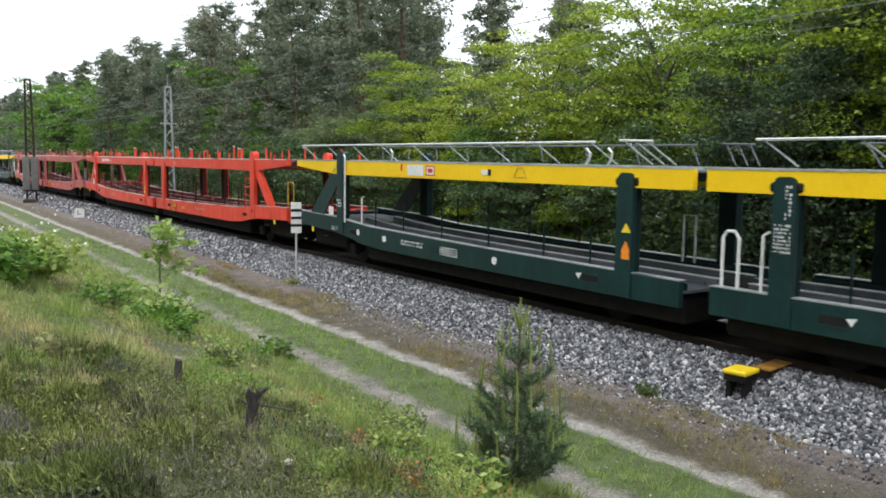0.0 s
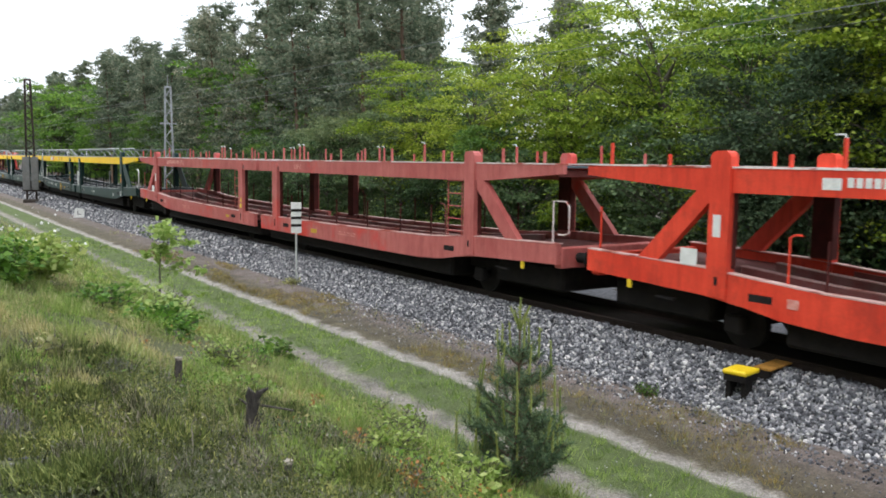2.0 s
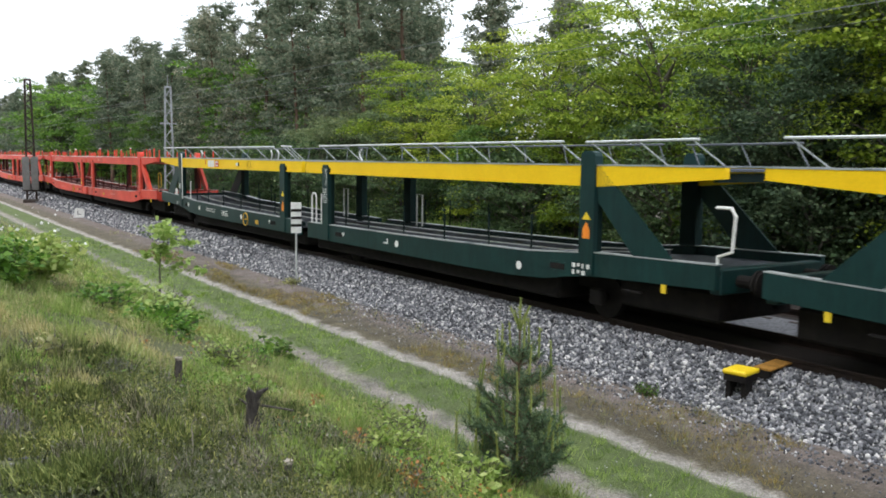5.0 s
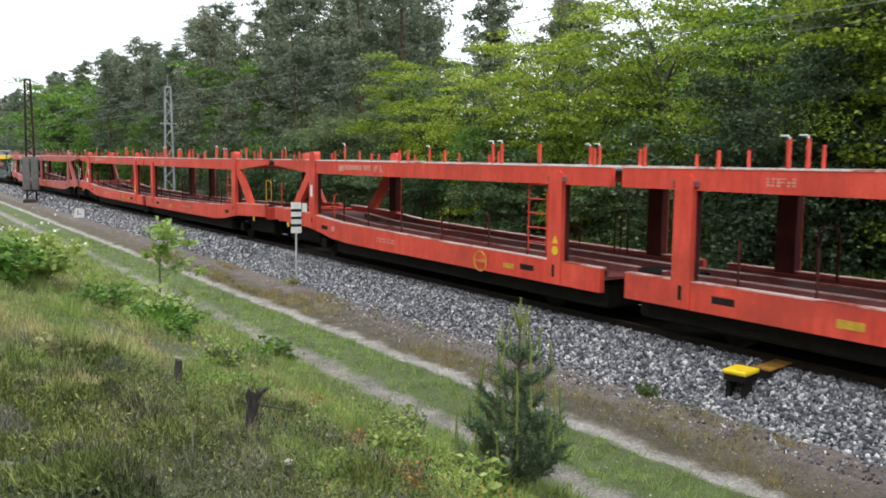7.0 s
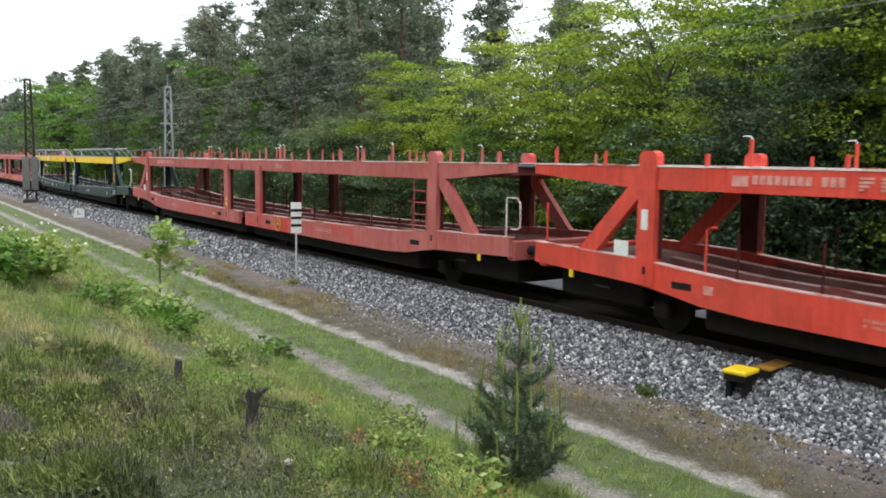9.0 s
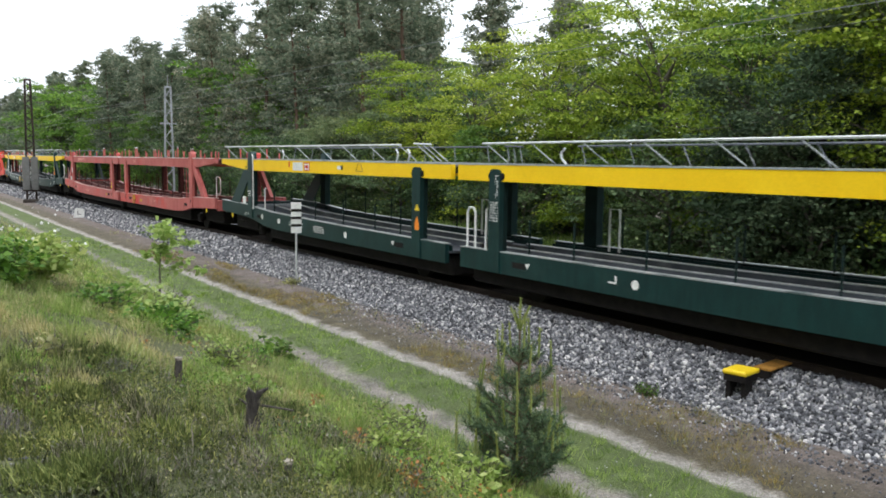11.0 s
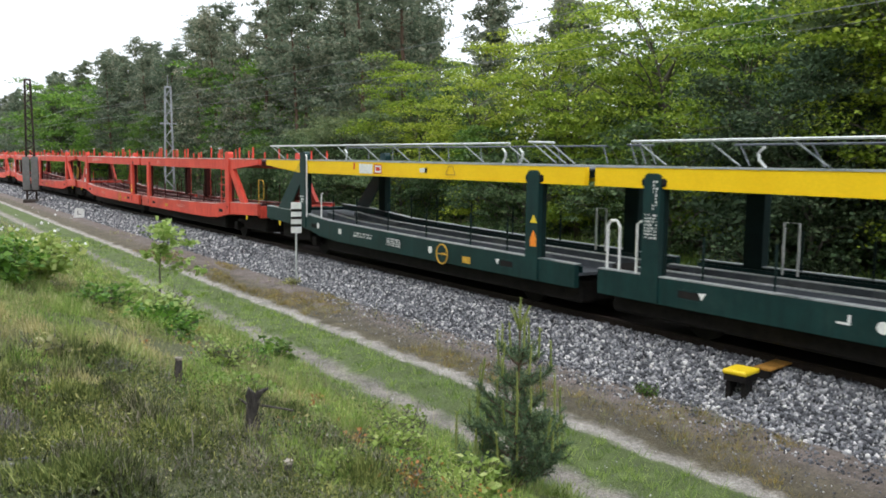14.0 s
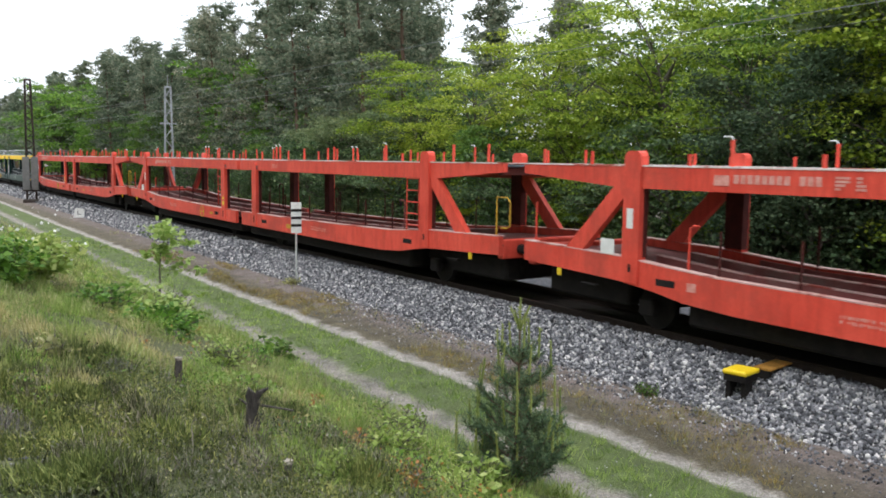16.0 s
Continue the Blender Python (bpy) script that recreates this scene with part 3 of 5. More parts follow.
def wire(y, z, sag, label):
    bm = bmesh.new()
    for a, b in ((-210, -140), (-140, -70), (-70, 0), (0, 70)):
        pts = [(a + (b - a) * i / 12, y, z - sag * (1 - ((i - 6) / 6) ** 2)) for i in range(13)]
        tube(bm, pts, 0.009 if y < 14 else 0.006, 4)
    tagged(new("overhead_wire", finish(bm, "overhead_wire", WIRE)), label, "wire", "overhead wires", "structure")


wire(12.12, 6.22, 0.42, "thin grey messenger wire above the track")
wire(12.12, 5.28, 0.12, "thin grey contact wire above the track")
wire(16.12, 6.75, 0.40, "thin grey messenger wire above the track")
wire(16.12, 5.72, 0.10, "thin grey contact wire above the track")

# striped board on a post
board = thing("striped_signal_board", "white board with black horizontal stripes on a thin grey post", "sign", pose(-22.5, 10.0, -0.62, 0, 0, 70))
bm = bmesh.new()
tube(bm, [(0, 0.02, -0.1), (0.0, 0.02, 1.5)], 0.027, 8)
part("post", bm, TUBE, board)
bm = bmesh.new()
box(bm, -0.15, 0.15, -0.02, 0.0, 1.38, 2.26, 0.008)
panel = part("panel", bm, WHITE, board)
for i in range(3):
    bm = bmesh.new()
    z = 1.56 + 0.215 * i
    box(bm, -0.148, 0.148, -0.026, -0.022, z, z + 0.08)
    part("stripe", bm, BLACK_STEEL, panel, "black stripe")

# track-side connection box: yellow lid on a dark post, rusty board towards the rail
cbox = thing("connection_box", "low track-side box with bright yellow lid and rusty cable cover", "box", pose(-7.64, 10.36, -0.53, 0, 0, 10))
bm = bmesh.new()
box(bm, -0.185, 0.185, -0.22, 0.22, 0.40, 0.47, 0.02)
part("lid", bm, YELLOW_LID, cbox, "bright yellow plastic lid")
bm = bmesh.new()
box(bm, -0.17, 0.17, -0.20, 0.20, 0.30, 0.40, 0.01)
part("casing", bm, BLACK_STEEL, cbox, "black casing")
for dx in (-0.12, 0.12):
    bm = bmesh.new()
    box(bm, dx - 0.04, dx + 0.04, -0.14, 0.06, -0.1, 0.30, 0.01)
    part("foot", bm, BLACK_STEEL, cbox)
bm = bmesh.new()
slab(bm, [(0.05, 0.44), (0.33, 0.44), (0.33, 0.465), (0.05, 0.465)], 0.25, 1.02)
part("cable_cover", bm, RUSTY_BOARD, cbox, "rusty brown cover plate")
bm = bmesh.new()
slab(bm, [(0.08, 0.15), (0.30, 0.15), (0.30, 0.44), (0.08, 0.44)], 0.26, 0.98)
part("trough", bm, BLACK_STEEL, cbox)

# white marker stone by the ballast
bm = bmesh.new()
slab(bm, [(-0.28, -0.2), (0.28, -0.2), (0.26, 0.38), (0.18, 0.48), (-0.18, 0.48), (-0.26, 0.38)], -0.11, 0.11)
ob = tagged(new("marker_stone", finish(bm, "marker_stone", WHITE)), "small white-painted marker stone with a grey figure", "marker stone")
ob.matrix_basis = pose(-52.3, 9.75, -0.62, -8, 6, 72)
bm = bmesh.new()
box(bm, -0.10, 0.10, -0.118, -0.112, 0.10, 0.15)
box(bm, -0.10, -0.05, -0.118, -0.112, 0.16, 0.34)
part("bar_mark", bm, CABINET_GREY, ob, "grey painted mark")


# ---------- stumps on the bank ----------
def stump(name, x, y, r, h, label, arms=()):
    rs = random.Random(int(-x * 100))
    bm = bmesh.new()
    n, levels = 12, 7
    z0 = float(height(x, y))
    rings = []
    for j in range(levels):
        f = j / (levels - 1)
        rr = r * (1.25 - 0.4 * f + 0.22 * (f > 0.6) * rs.uniform(0, 1))
        rings.append([bm.verts.new((rr * rs.uniform(0.8, 1.15) * math.cos(2 * math.pi * i / n) + 0.03 * f, rr * rs.uniform(0.8, 1.15) * math.sin(2 * math.pi * i / n), -0.1 + (h + 0.1) * f + (rs.uniform(-0.05, 0.05) if j == levels - 1 else 0))) for i in range(n)])
    for a, b in zip(rings, rings[1:]):
        for i in range(n):
            bm.faces.new((a[i], a[(i + 1) % n], b[(i + 1) % n], b[i]))
    bm.faces.new(rings[-1])
    for arm in arms:
        tube(bm, arm, 0.032 if arm is arms[0] else 0.012, 6, 0.008)
    s = tagged(new(name, finish(bm, name, DEAD_WOOD)), label, "stump")
    s.location = (x, y, z0)
    return s


stump("dead_stump", -6.22, 2.38, 0.052, 0.38, "charred broken tree stump with a bare side twig", ([(0.02, 0, 0.30), (0.09, 0.05, 0.39), (0.13, 0.09, 0.42)], [(0.02, 0, 0.28), (0.16, 0.12, 0.27), (0.30, 0.22, 0.265)], [(-0.03, 0, 0.25), (-0.10, -0.06, 0.30)]))
s = stump("cut_stump", -8.58, 2.50, 0.036, 0.27, "thin dark cut stump with pale top")
for ob, r, h in ((s, 0.038, 0.27),):
    bm = bmesh.new()
    disc_pts = [bm.verts.new((r * math.cos(k) + 0.03, r * math.sin(k), h + 0.04)) for k in (i * math.pi / 5 for i in range(10))]
    low = [bm.verts.new((v.co.x, v.co.y, h + 0.015)) for v in disc_pts]
    bm.faces.new(disc_pts)
    for i in range(10):
        bm.faces.new((disc_pts[i], disc_pts[(i + 1) % 10], low[(i + 1) % 10], low[i]))
    part("cut_face", bm, CUT_WOOD, ob, "pale sawn face")
s = stump("cut_stump", -5.31, 2.28, 0.030, 0.12, "short cut stump with pale sawn top among grass")
bm = bmesh.new()
disc_pts = [bm.verts.new((0.034 * math.cos(k) + 0.03, 0.034 * math.sin(k), 0.145)) for k in (i * math.pi / 5 for i in range(10))]
low = [bm.verts.new((v.co.x, v.co.y, 0.12)) for v in disc_pts]
bm.faces.new(disc_pts)
for i in range(10):
    bm.faces.new((disc_pts[i], disc_pts[(i + 1) % 10], low[(i + 1) % 10], low[i]))
part("cut_face", bm, CUT_WOOD, s, "pale sawn face")


# ---------- young growth on the bank ----------
def needles(path_list, rng, per_m, length, spread):
    """Needle quads set round the given twigs."""
    out = []
    for path in path_list:
        for a, b in zip(path, path[1:]):
            a, b = np.array(a), np.array(b)
            L = np.linalg.norm(b - a)
            n = max(2, int(L * per_m))
            t = rng.uniform(0, 1, (n, 1))
            base = a + (b - a) * t
            d = (b - a) / L * rng.uniform(0.3, 0.9, (n, 1)) + rng.normal(0, spread, (n, 3))
            d /= np.linalg.norm(d, axis=1)[:, None]
            side = np.cross(d, rng.normal(size=(n, 3)))
            side /= np.linalg.norm(side, axis=1)[:, None]
            l = length * rng.uniform(0.7, 1.2, (n, 1))
            out.append(np.stack([base - side * 0.0035, base + side * 0.0035, base + d * l + side * 0.0012, base + d * l - side * 0.0012], 1))
    return np.concatenate(out)


def young_pine(x, y, h):
    rng = np.random.default_rng(31)
    t = thing("young_pine", "young pine sapling with upright pale green shoots beside the path", "pine sapling", pose(x, y, float(height(x, y))))
    bm = bmesh.new()
    stem = grow(rng, (0, 0, -0.1), (0, 0, 1), h * 0.86, 8, 0.03, 0.08)
    tube(bm, stem, 0.03, 7, 0.010)
    twigs, shoots = [[tuple(v) for v in stem[2:]]], []
    for lev, f in enumerate((0.05, 0.12, 0.22, 0.34, 0.48, 0.63, 0.78)):
        at = stem[0].lerp(stem[-1], f)
        for i in range(7 if lev < 4 else 5):
            az = i * 2 * math.pi / (7 if lev < 4 else 5) + lev * 0.5 + rng.uniform(-0.3, 0.3)
            reach = h * 0.32 * (1.05 - f * 0.8) * rng.uniform(0.7, 1.2)
            limb = grow(rng, at, (math.cos(az), math.sin(az), 0.35), reach, 5, 0.09, 0.15)
            tube(bm, limb, 0.011, 5, 0.005)
            twigs.append([tuple(v) for v in limb[1:]])
            for k in (2, 3, 4):
                for s in (-1, 1):
                    tw = grow(rng, limb[k], (math.cos(az + s * 0.8), math.sin(az + s * 0.8), 0.55), reach * 0.35, 3, 0.1, 0.15)
                    tube(bm, tw, 0.006, 4, 0.003)
                    twigs.append([tuple(v) for v in tw])
            shoots.append([tuple(limb[-1]), tuple(limb[-1] + Vector((rng.normal(0, 0.015), rng.normal(0, 0.015), rng.uniform(0.20, 0.42))))])
    shoots.append([tuple(stem[-1]), tuple(stem[-1] + Vector((0, 0, h * 0.15)))])
    for i in range(5):
        a = i * 1.257
        q = stem[-1] + Vector((0, 0, -0.02))
        shoots.append([tuple(q), tuple(q + Vector((0.10 * math.cos(a), 0.10 * math.sin(a), rng.uniform(0.16, 0.26))))])
    part("trunk", bm, BARK_PINE, t)
    cr = new("needles", quads_mesh("needles", needles(twigs, rng, 300, 0.080, 0.5), NEEDLE_YOUNG))
    cr.parent = t
    bm = bmesh.new()
    for sh in shoots:
        tube(bm, sh, 0.011, 5, 0.007)
    tagged(part("fresh_shoot", bm, CANDLE, t, "pale green upright shoots"), kind="stuff")
    ob = new("shoot_needles", quads_mesh("shoot_needles", needles(shoots, rng, 380, 0.035, 0.35), CANDLE))
    ob.parent = t


young_pine(-6.55, 5.30, 2.02)


def leafy_shrub(name, label, category, x, y, h, spread, seed, mat, leaf, clumps, per, stems=6, tilt=0.5, clear=0.15, bark=None):
    rng = np.random.default_rng(seed)
    t = thing(name, label, category, pose(x, y, float(height(x, y))))
    bm = bmesh.new()
    ends = []
    for i in range(stems):
        az = i * 2.4 + rng.uniform(-0.3, 0.3)
        stem = grow(rng, (0.04 * math.cos(az), 0.04 * math.sin(az), -0.08), (tilt * math.cos(az), tilt * math.sin(az), 1), h * rng.uniform(0.75, 1.0), 6, 0.10, 0.03)
        tube(bm, stem, 0.010 + 0.008 * h, 5, 0.004)
        for k in range(1 + int(6 * clear), 6):
            for _ in range(3):
                tw = grow(rng, stem[k], (rng.normal(0, 1), rng.normal(0, 1), rng.uniform(0.0, 0.8)), spread * rng.uniform(0.3, 0.6), 3, 0.15)
                tube(bm, tw, 0.006, 4, 0.003)
                ends += tw[1:]
        ends.append(stem[-1])
    part("stem", bm, bark or BARK_GREY, t)
    ends = np.array([tuple(e) for e in ends])
    pick = ends[rng.integers(0, len(ends), clumps)]
    off = rng.normal(0, leaf * 1.1, (clumps, per, 3)) * np.array([1, 1, 0.6])
    cr = new("foliage", quads_mesh("foliage", leaf_quads((pick[:, None, :] + off).reshape(-1, 3), leaf, rng, 0.6, 1.7), mat))
    cr.parent = t
    return t


leafy_shrub("oak_sapling", "slender young oak with sparse light green leaves", "sapling", -17.0, 4.55, 2.1, 1.7, 41, LEAF_SAPLING, 0.085, 56, 7, stems=1, tilt=0.05, clear=0.45)
leafy_shrub("bramble_bush", "low spreading green bush in tall grass", "bush", -13.9, 3.75, 0.72, 0.85, 42, LEAF_SAPLING, 0.065, 170, 7, stems=10, tilt=0.9)
leafy_shrub("bramble_bush", "loose light green bush in tall grass", "bush", -14.8, 3.2, 0.75, 0.6, 61, LEAF_SAPLING, 0.06, 60, 7, stems=5, tilt=0.9)
leafy_shrub("bramble_bush", "loose mid-green bush in tall grass", "bush", -14.3, 3.0, 0.6, 0.6, 62, LEAF_FRESH, 0.05, 110, 7, stems=8, tilt=0.9)
leafy_shrub("bramble_bush", "low dark green bush in tall grass", "bush", -12.9, 3.6, 0.5, 0.6, 43, LEAF_FRESH, 0.06, 170, 9, stems=8, tilt=1.3)
leafy_shrub("elder_bush", "leafy green bush with small white blossoms", "bush", -15.9, 2.05, 1.15, 0.75, 44, LEAF_SAPLING, 0.085, 300, 9, stems=10, tilt=0.8)
leafy_shrub("elder_bush", "leafy mid-green bush in tall grass", "bush", -14.6, 1.35, 0.95, 0.8, 45, LEAF_FRESH, 0.075, 260, 9, stems=10, tilt=0.9)
leafy_shrub("ash_seedling", "light green seedling with long pointed leaves", "seedling", -5.95, 4.25, 0.46, 0.30, 46, LEAF_SAPLING, 0.052, 75, 7, stems=8, tilt=0.9)
leafy_shrub("ash_seedling", "small light green seedling among heather", "seedling", -6.9, 4.15, 0.45, 0.34, 47, LEAF_SAPLING, 0.036, 70, 6, stems=6, tilt=0.7)
leafy_shrub("ash_seedling", "loose pale green seedling in grass", "seedling", -7.6, 4.5, 0.5, 0.34, 63, LEAF_SAPLING, 0.036, 60, 6, stems=6, tilt=0.7)
leafy_shrub("weed_clump", "clump of pale yellowish weeds", "weed", -10.6, 3.7, 0.36, 0.4, 64, LEAF_SAPLING, 0.045, 60, 6, stems=8, tilt=0.8)
leafy_shrub("weed_clump", "clump of green leafy weeds", "weed", -11.4, 4.4, 0.4, 0.45, 65, LEAF_FRESH, 0.045, 80, 6, stems=8, tilt=0.9)
leafy_shrub("rowan_seedling", "small seedling with rust-red leaves", "seedling", -7.0, 3.62, 0.24, 0.2, 48, LEAF_RUST, 0.035, 26, 5, stems=4, tilt=0.8)
leafy_shrub("rowan_seedling", "small seedling with orange-red leaves", "seedling", -5.36, 3.28, 0.22, 0.2, 49, LEAF_RUST, 0.035, 28, 5, stems=4, tilt=0.8)
leafy_shrub("rowan_seedling", "small seedling with rust-red leaves", "seedling", -8.3, 3.75, 0.22, 0.2, 50, LEAF_RUST, 0.03, 26, 5, stems=4, tilt=0.8)
leafy_shrub("weed_clump", "clump of leafy green weeds beside the path", "weed", -13.9, 5.7, 0.45, 0.45, 51, LEAF_MID, 0.06, 90, 6, stems=7, tilt=0.9)
leafy_shrub("weed_clump", "clump of pale leafy weeds", "weed", -8.9, 3.2, 0.4, 0.35, 52, LEAF_SAPLING, 0.05, 70, 6, stems=7, tilt=0.8)
leafy_shrub("weed_clump", "clump of pale leafy weeds", "weed", -8.5, 3.1, 0.28, 0.28, 53, LEAF_SAPLING, 0.045, 60, 6, stems=7, tilt=0.8)
leafy_shrub("weed_clump", "withered pale weed clump in grass", "weed", -9.0, 1.32, 0.36, 0.25, 54, GRASS_DRY, 0.045, 50, 6, stems=6, tilt=0.6)
leafy_shrub("weed_clump", "yellowish weed at the foot of the striped board", "weed", -22.3, 9.75, 0.22, 0.3, 55, GRASS_DRY, 0.06, 50, 6, stems=7, tilt=0.9)
leafy_shrub("weed_clump", "green weed on the gravel verge", "weed", -8.9, 9.75, 0.30, 0.16, 56, LEAF_MID, 0.03, 50, 6, stems=6, tilt=0.4)
for k, (x, y, h, mat, words) in enumerate((
        (-6.7, 3.35, 0.24, LEAF_RUST, "small seedling with orange-brown leaves"), (-5.75, 3.35, 0.20, LEAF_RUST, "small seedling with rust-red leaves"),
        (-9.6, 4.45, 0.24, LEAF_RUST, "small seedling with reddish leaves"), (-8.7, 4.2, 0.30, GRASS_DRY, "pale withered weed clump"),
        (-9.3, 3.7, 0.34, LEAF_SAPLING, "pale green leafy weed clump"), (-7.9, 3.7, 0.28, LEAF_SAPLING, "pale green leafy weed clump"),
        (-6.2, 3.75, 0.26, LEAF_FRESH, "small green leafy weed clump"), (-7.3, 3.1, 0.24, GRASS_DRY, "pale withered weed clump"),
        (-5.6, 2.75, 0.18, LEAF_SAPLING, "pale green leafy weed clump"), (-11.9, 3.4, 0.34, LEAF_FRESH, "small green leafy weed clump"),
        (-8.3, 4.85, 0.26, LEAF_FRESH, "small green leafy weed clump"), (-6.3, 3.05, 0.2, GRASS_DRY, "pale withered weed clump"))):
    leafy_shrub("weed_clump", words + " on the bank", "weed", x, y, h, h * 0.95, 70 + k, mat, 0.036, 44, 6, stems=6, tilt=0.8)
# blossoms of the elder
rng = np.random.default_rng(60)
c = np.array([-15.6, 2.1, 1.45]) + rng.normal(0, 1, (70, 3)) * np.array([0.45, 0.4, 0.28])
ob = new("blossoms", quads_mesh("blossoms", leaf_quads(c, 0.05, rng, 0.9, 1.2), WHITE))
tagged(ob, "small white blossoms over the bush", "blossoms", kind="stuff")


# ---------- grass ----------
def patch(x, y, a, b):
    return 0.5 + 0.25 * np.sin(x * a + 1.3 * y + b) + 0.25 * np.sin(y * a * 1.7 - x * 0.6 * a + 2 * b)


BARE = (-5.25, 0.50, 0.50, 0.34)  # a spot of bare sand on the bank: centre and half widths


def field(n, rng, r0=3.2, r1=46.0, power=1.35):
    """Places on the ground in the sector before the camera, thinning with distance."""
    r = r0 + (r1 - r0) * rng.uniform(0, 1, n) ** power
    a = np.radians(rng.uniform(20, 96, n))
    x, y = -r * np.sin(a), r * np.cos(a)
    k = ((x - BARE[0]) / BARE[2]) ** 2 + ((y - BARE[1]) / BARE[3]) ** 2 > 0.8 + 0.3 * np.sin(9 * x + 7 * y)
    return x[k], y[k], r[k]


def blades(name, x, y, r, h, w, lean, material, label, rng, tuft=0):
    """Upright blades; tuft: about so many spring from one root and lean outwards."""
    n = len(x)
    az, tip = rng.uniform(0, 2 * math.pi, n), rng.uniform(0, 2 * math.pi, n)
    if tuft:
        root = rng.integers(0, max(1, n // tuft), n)
        spread = np.abs(rng.normal(0, 0.035, n)) * (0.8 + 0.08 * r[root])
        x, y, r, h = x[root] + np.cos(tip) * spread, y[root] + np.sin(tip) * spread, r[root], h * (0.5 + h[root] / h.max())
    z = height(x, y)
    side = np.stack([np.cos(az), np.sin(az), np.zeros(n)], 1) * (w * (0.7 + 0.06 * r))[:, None]
    base = np.stack([x, y, z - 0.02], 1)
    top = base + np.stack([np.cos(tip) * lean * h, np.sin(tip) * lean * h, h], 1)
    ob = new(name, quads_mesh(name, np.stack([base - side, base + side, top + side * 0.25, top - side * 0.25], 1), material))
    tagged(ob, label, "grass", kind="stuff")


rng = np.random.default_rng(70)
x, y, r = field(210000, rng, 4.2, 46.0, 1.2)
k = (y < 5.9 + 0.35 * np.sin(x * 1.7)) & (y > -1.5) & (rng.uniform(0, 1, len(x)) < (0.15 + 1.0 * patch(x, y, 1.1, 0.4)) * np.where((r < 8) & (y < 3.2), 0.14, 1.0))
x, y, r = x[k], y[k], r[k]
tall = 0.35 + 0.9 * patch(x, y, 0.8, 2.0) * patch(x, y, 2.9, 0.7)
blades("meadow_grass", x, y, r, rng.uniform(0.06, 0.30, len(x)) * tall, 0.0032, rng.uniform(0.1, 1.1, len(x)), GRASS, "tall yellowish-green meadow grass on the bank", rng, 16)
x, y, r = field(210000, rng, 5.0, 40.0, 1.2)
k = ((y > 4.4) & (y < 6.15) | (y > 6.0) & (y < 6.8) & (x < -15.5) | (y > 6.62) & (y < 7.74) & (rng.uniform(0, 1, len(x)) < 0.85) | (y < 4.4) & (patch(x, y, 0.55, 1.0) > 0.6)) & (y > -1)
x, y, r = x[k], y[k], r[k]
blades("fresh_grass", x, y, r, rng.uniform(0.03, 0.12, len(x)) * np.where(y < 5.9, 1.6, 0.8), 0.0034, rng.uniform(0.2, 1.0, len(x)), GRASS_FRESH, "short fresh green grass along the path", rng, 16)
x, y, r = field(70000, rng)
k = ((y < 5.6) & (r > 6.5) & (patch(x, y, 0.9, 4.0) > 0.45) | (y > 8.25) & (y < 9.6) & (patch(x, y, 1.3, 0.2) > 0.4)) & (y > -1.5)
x, y, r = x[k], y[k], r[k]
blades("dry_grass", x, y, r, rng.uniform(0.08, 0.34, len(x)) * np.where(y > 8, 0.28, 1.0), 0.0020, rng.uniform(0.1, 0.8, len(x)), GRASS_DRY, "dry straw-coloured grass stems", rng, 16)
x, y = rng.uniform(-36, -3, 42000), rng.uniform(8.2, 9.7, 42000)
k = patch(x, y, 1.0, 3.0) * np.where(y < 8.9, 1.15, 0.75) > 0.54
x, y = x[k], y[k]
r = np.hypot(x, y)
blades("verge_grass", x, y, r, rng.uniform(0.02, 0.09, len(x)), 0.0034, rng.uniform(0.2, 1.0, len(x)), GRASS_TAWNY, "sparse low tawny grass on the gravel verge", rng, 16)


# the meadow goes on under and behind the camera
x, y = rng.uniform(-3.2, 12, 14000), rng.uniform(-9, 5.8, 14000)
k = np.hypot(x, y) > 0.5
x, y = x[k], y[k]
blades("bank_grass", x, y, np.full(len(x), 6.0), rng.uniform(0.04, 0.14, len(x)), 0.005, rng.uniform(0.1, 0.9, len(x)), GRASS, "meadow grass on the crown of the bank", rng, 14)


def small_leaves(name, n, mat, r0, r1, size, ylim, keep, label, tall=0.26, flat=0.45, length=1.7):
    x, y, r = field(n, rng, r0, r1)
    k = (y < ylim) & (y > -1.0) & keep(x, y)
    x, y, r = x[k], y[k], r[k]
    up = rng.uniform(0.02, tall, len(x)) * (0.15 + 1.5 * patch(x, y, 4.6, 0.3) * patch(x, y, 2.1, 1.3) + 0.3 * patch(x, y, 2.2, 0.3))
    c = np.stack([x, y, height(x, y) + up], 1)
    sz = (size * (0.6 + 0.07 * r))[:, None, None]
    q = leaf_quads(np.zeros_like(c), 1.0, rng, flat, length) * sz + c[:, None, :]
    tagged(new(name, quads_mesh(name, q, mat)), label, "weeds", kind="stuff")


small_leaves("heather", 80000, HEATHER, 3.4, 8.6, 0.0105, 3.3, lambda x, y: patch(x, y, 1.6, 1.1) > 0.33, "brownish grey-green heather on the bank", 0.26, -1.2, 3.2)
small_leaves("green_heather", 80000, HEATHER_GREEN, 3.4, 9.0, 0.0105, 3.4, lambda x, y: patch(x, y, 1.3, 2.6) > 0.36, "dark green heather on the bank", 0.28, -1.2, 3.2)
x, y, r = field(60000, rng, 3.4, 9.5, 1.0)
k = (y < 3.4) & (y > -0.6) & (patch(x, y, 2.4, 0.9) > 0.42)
x, y, r = x[k], y[k], r[k]
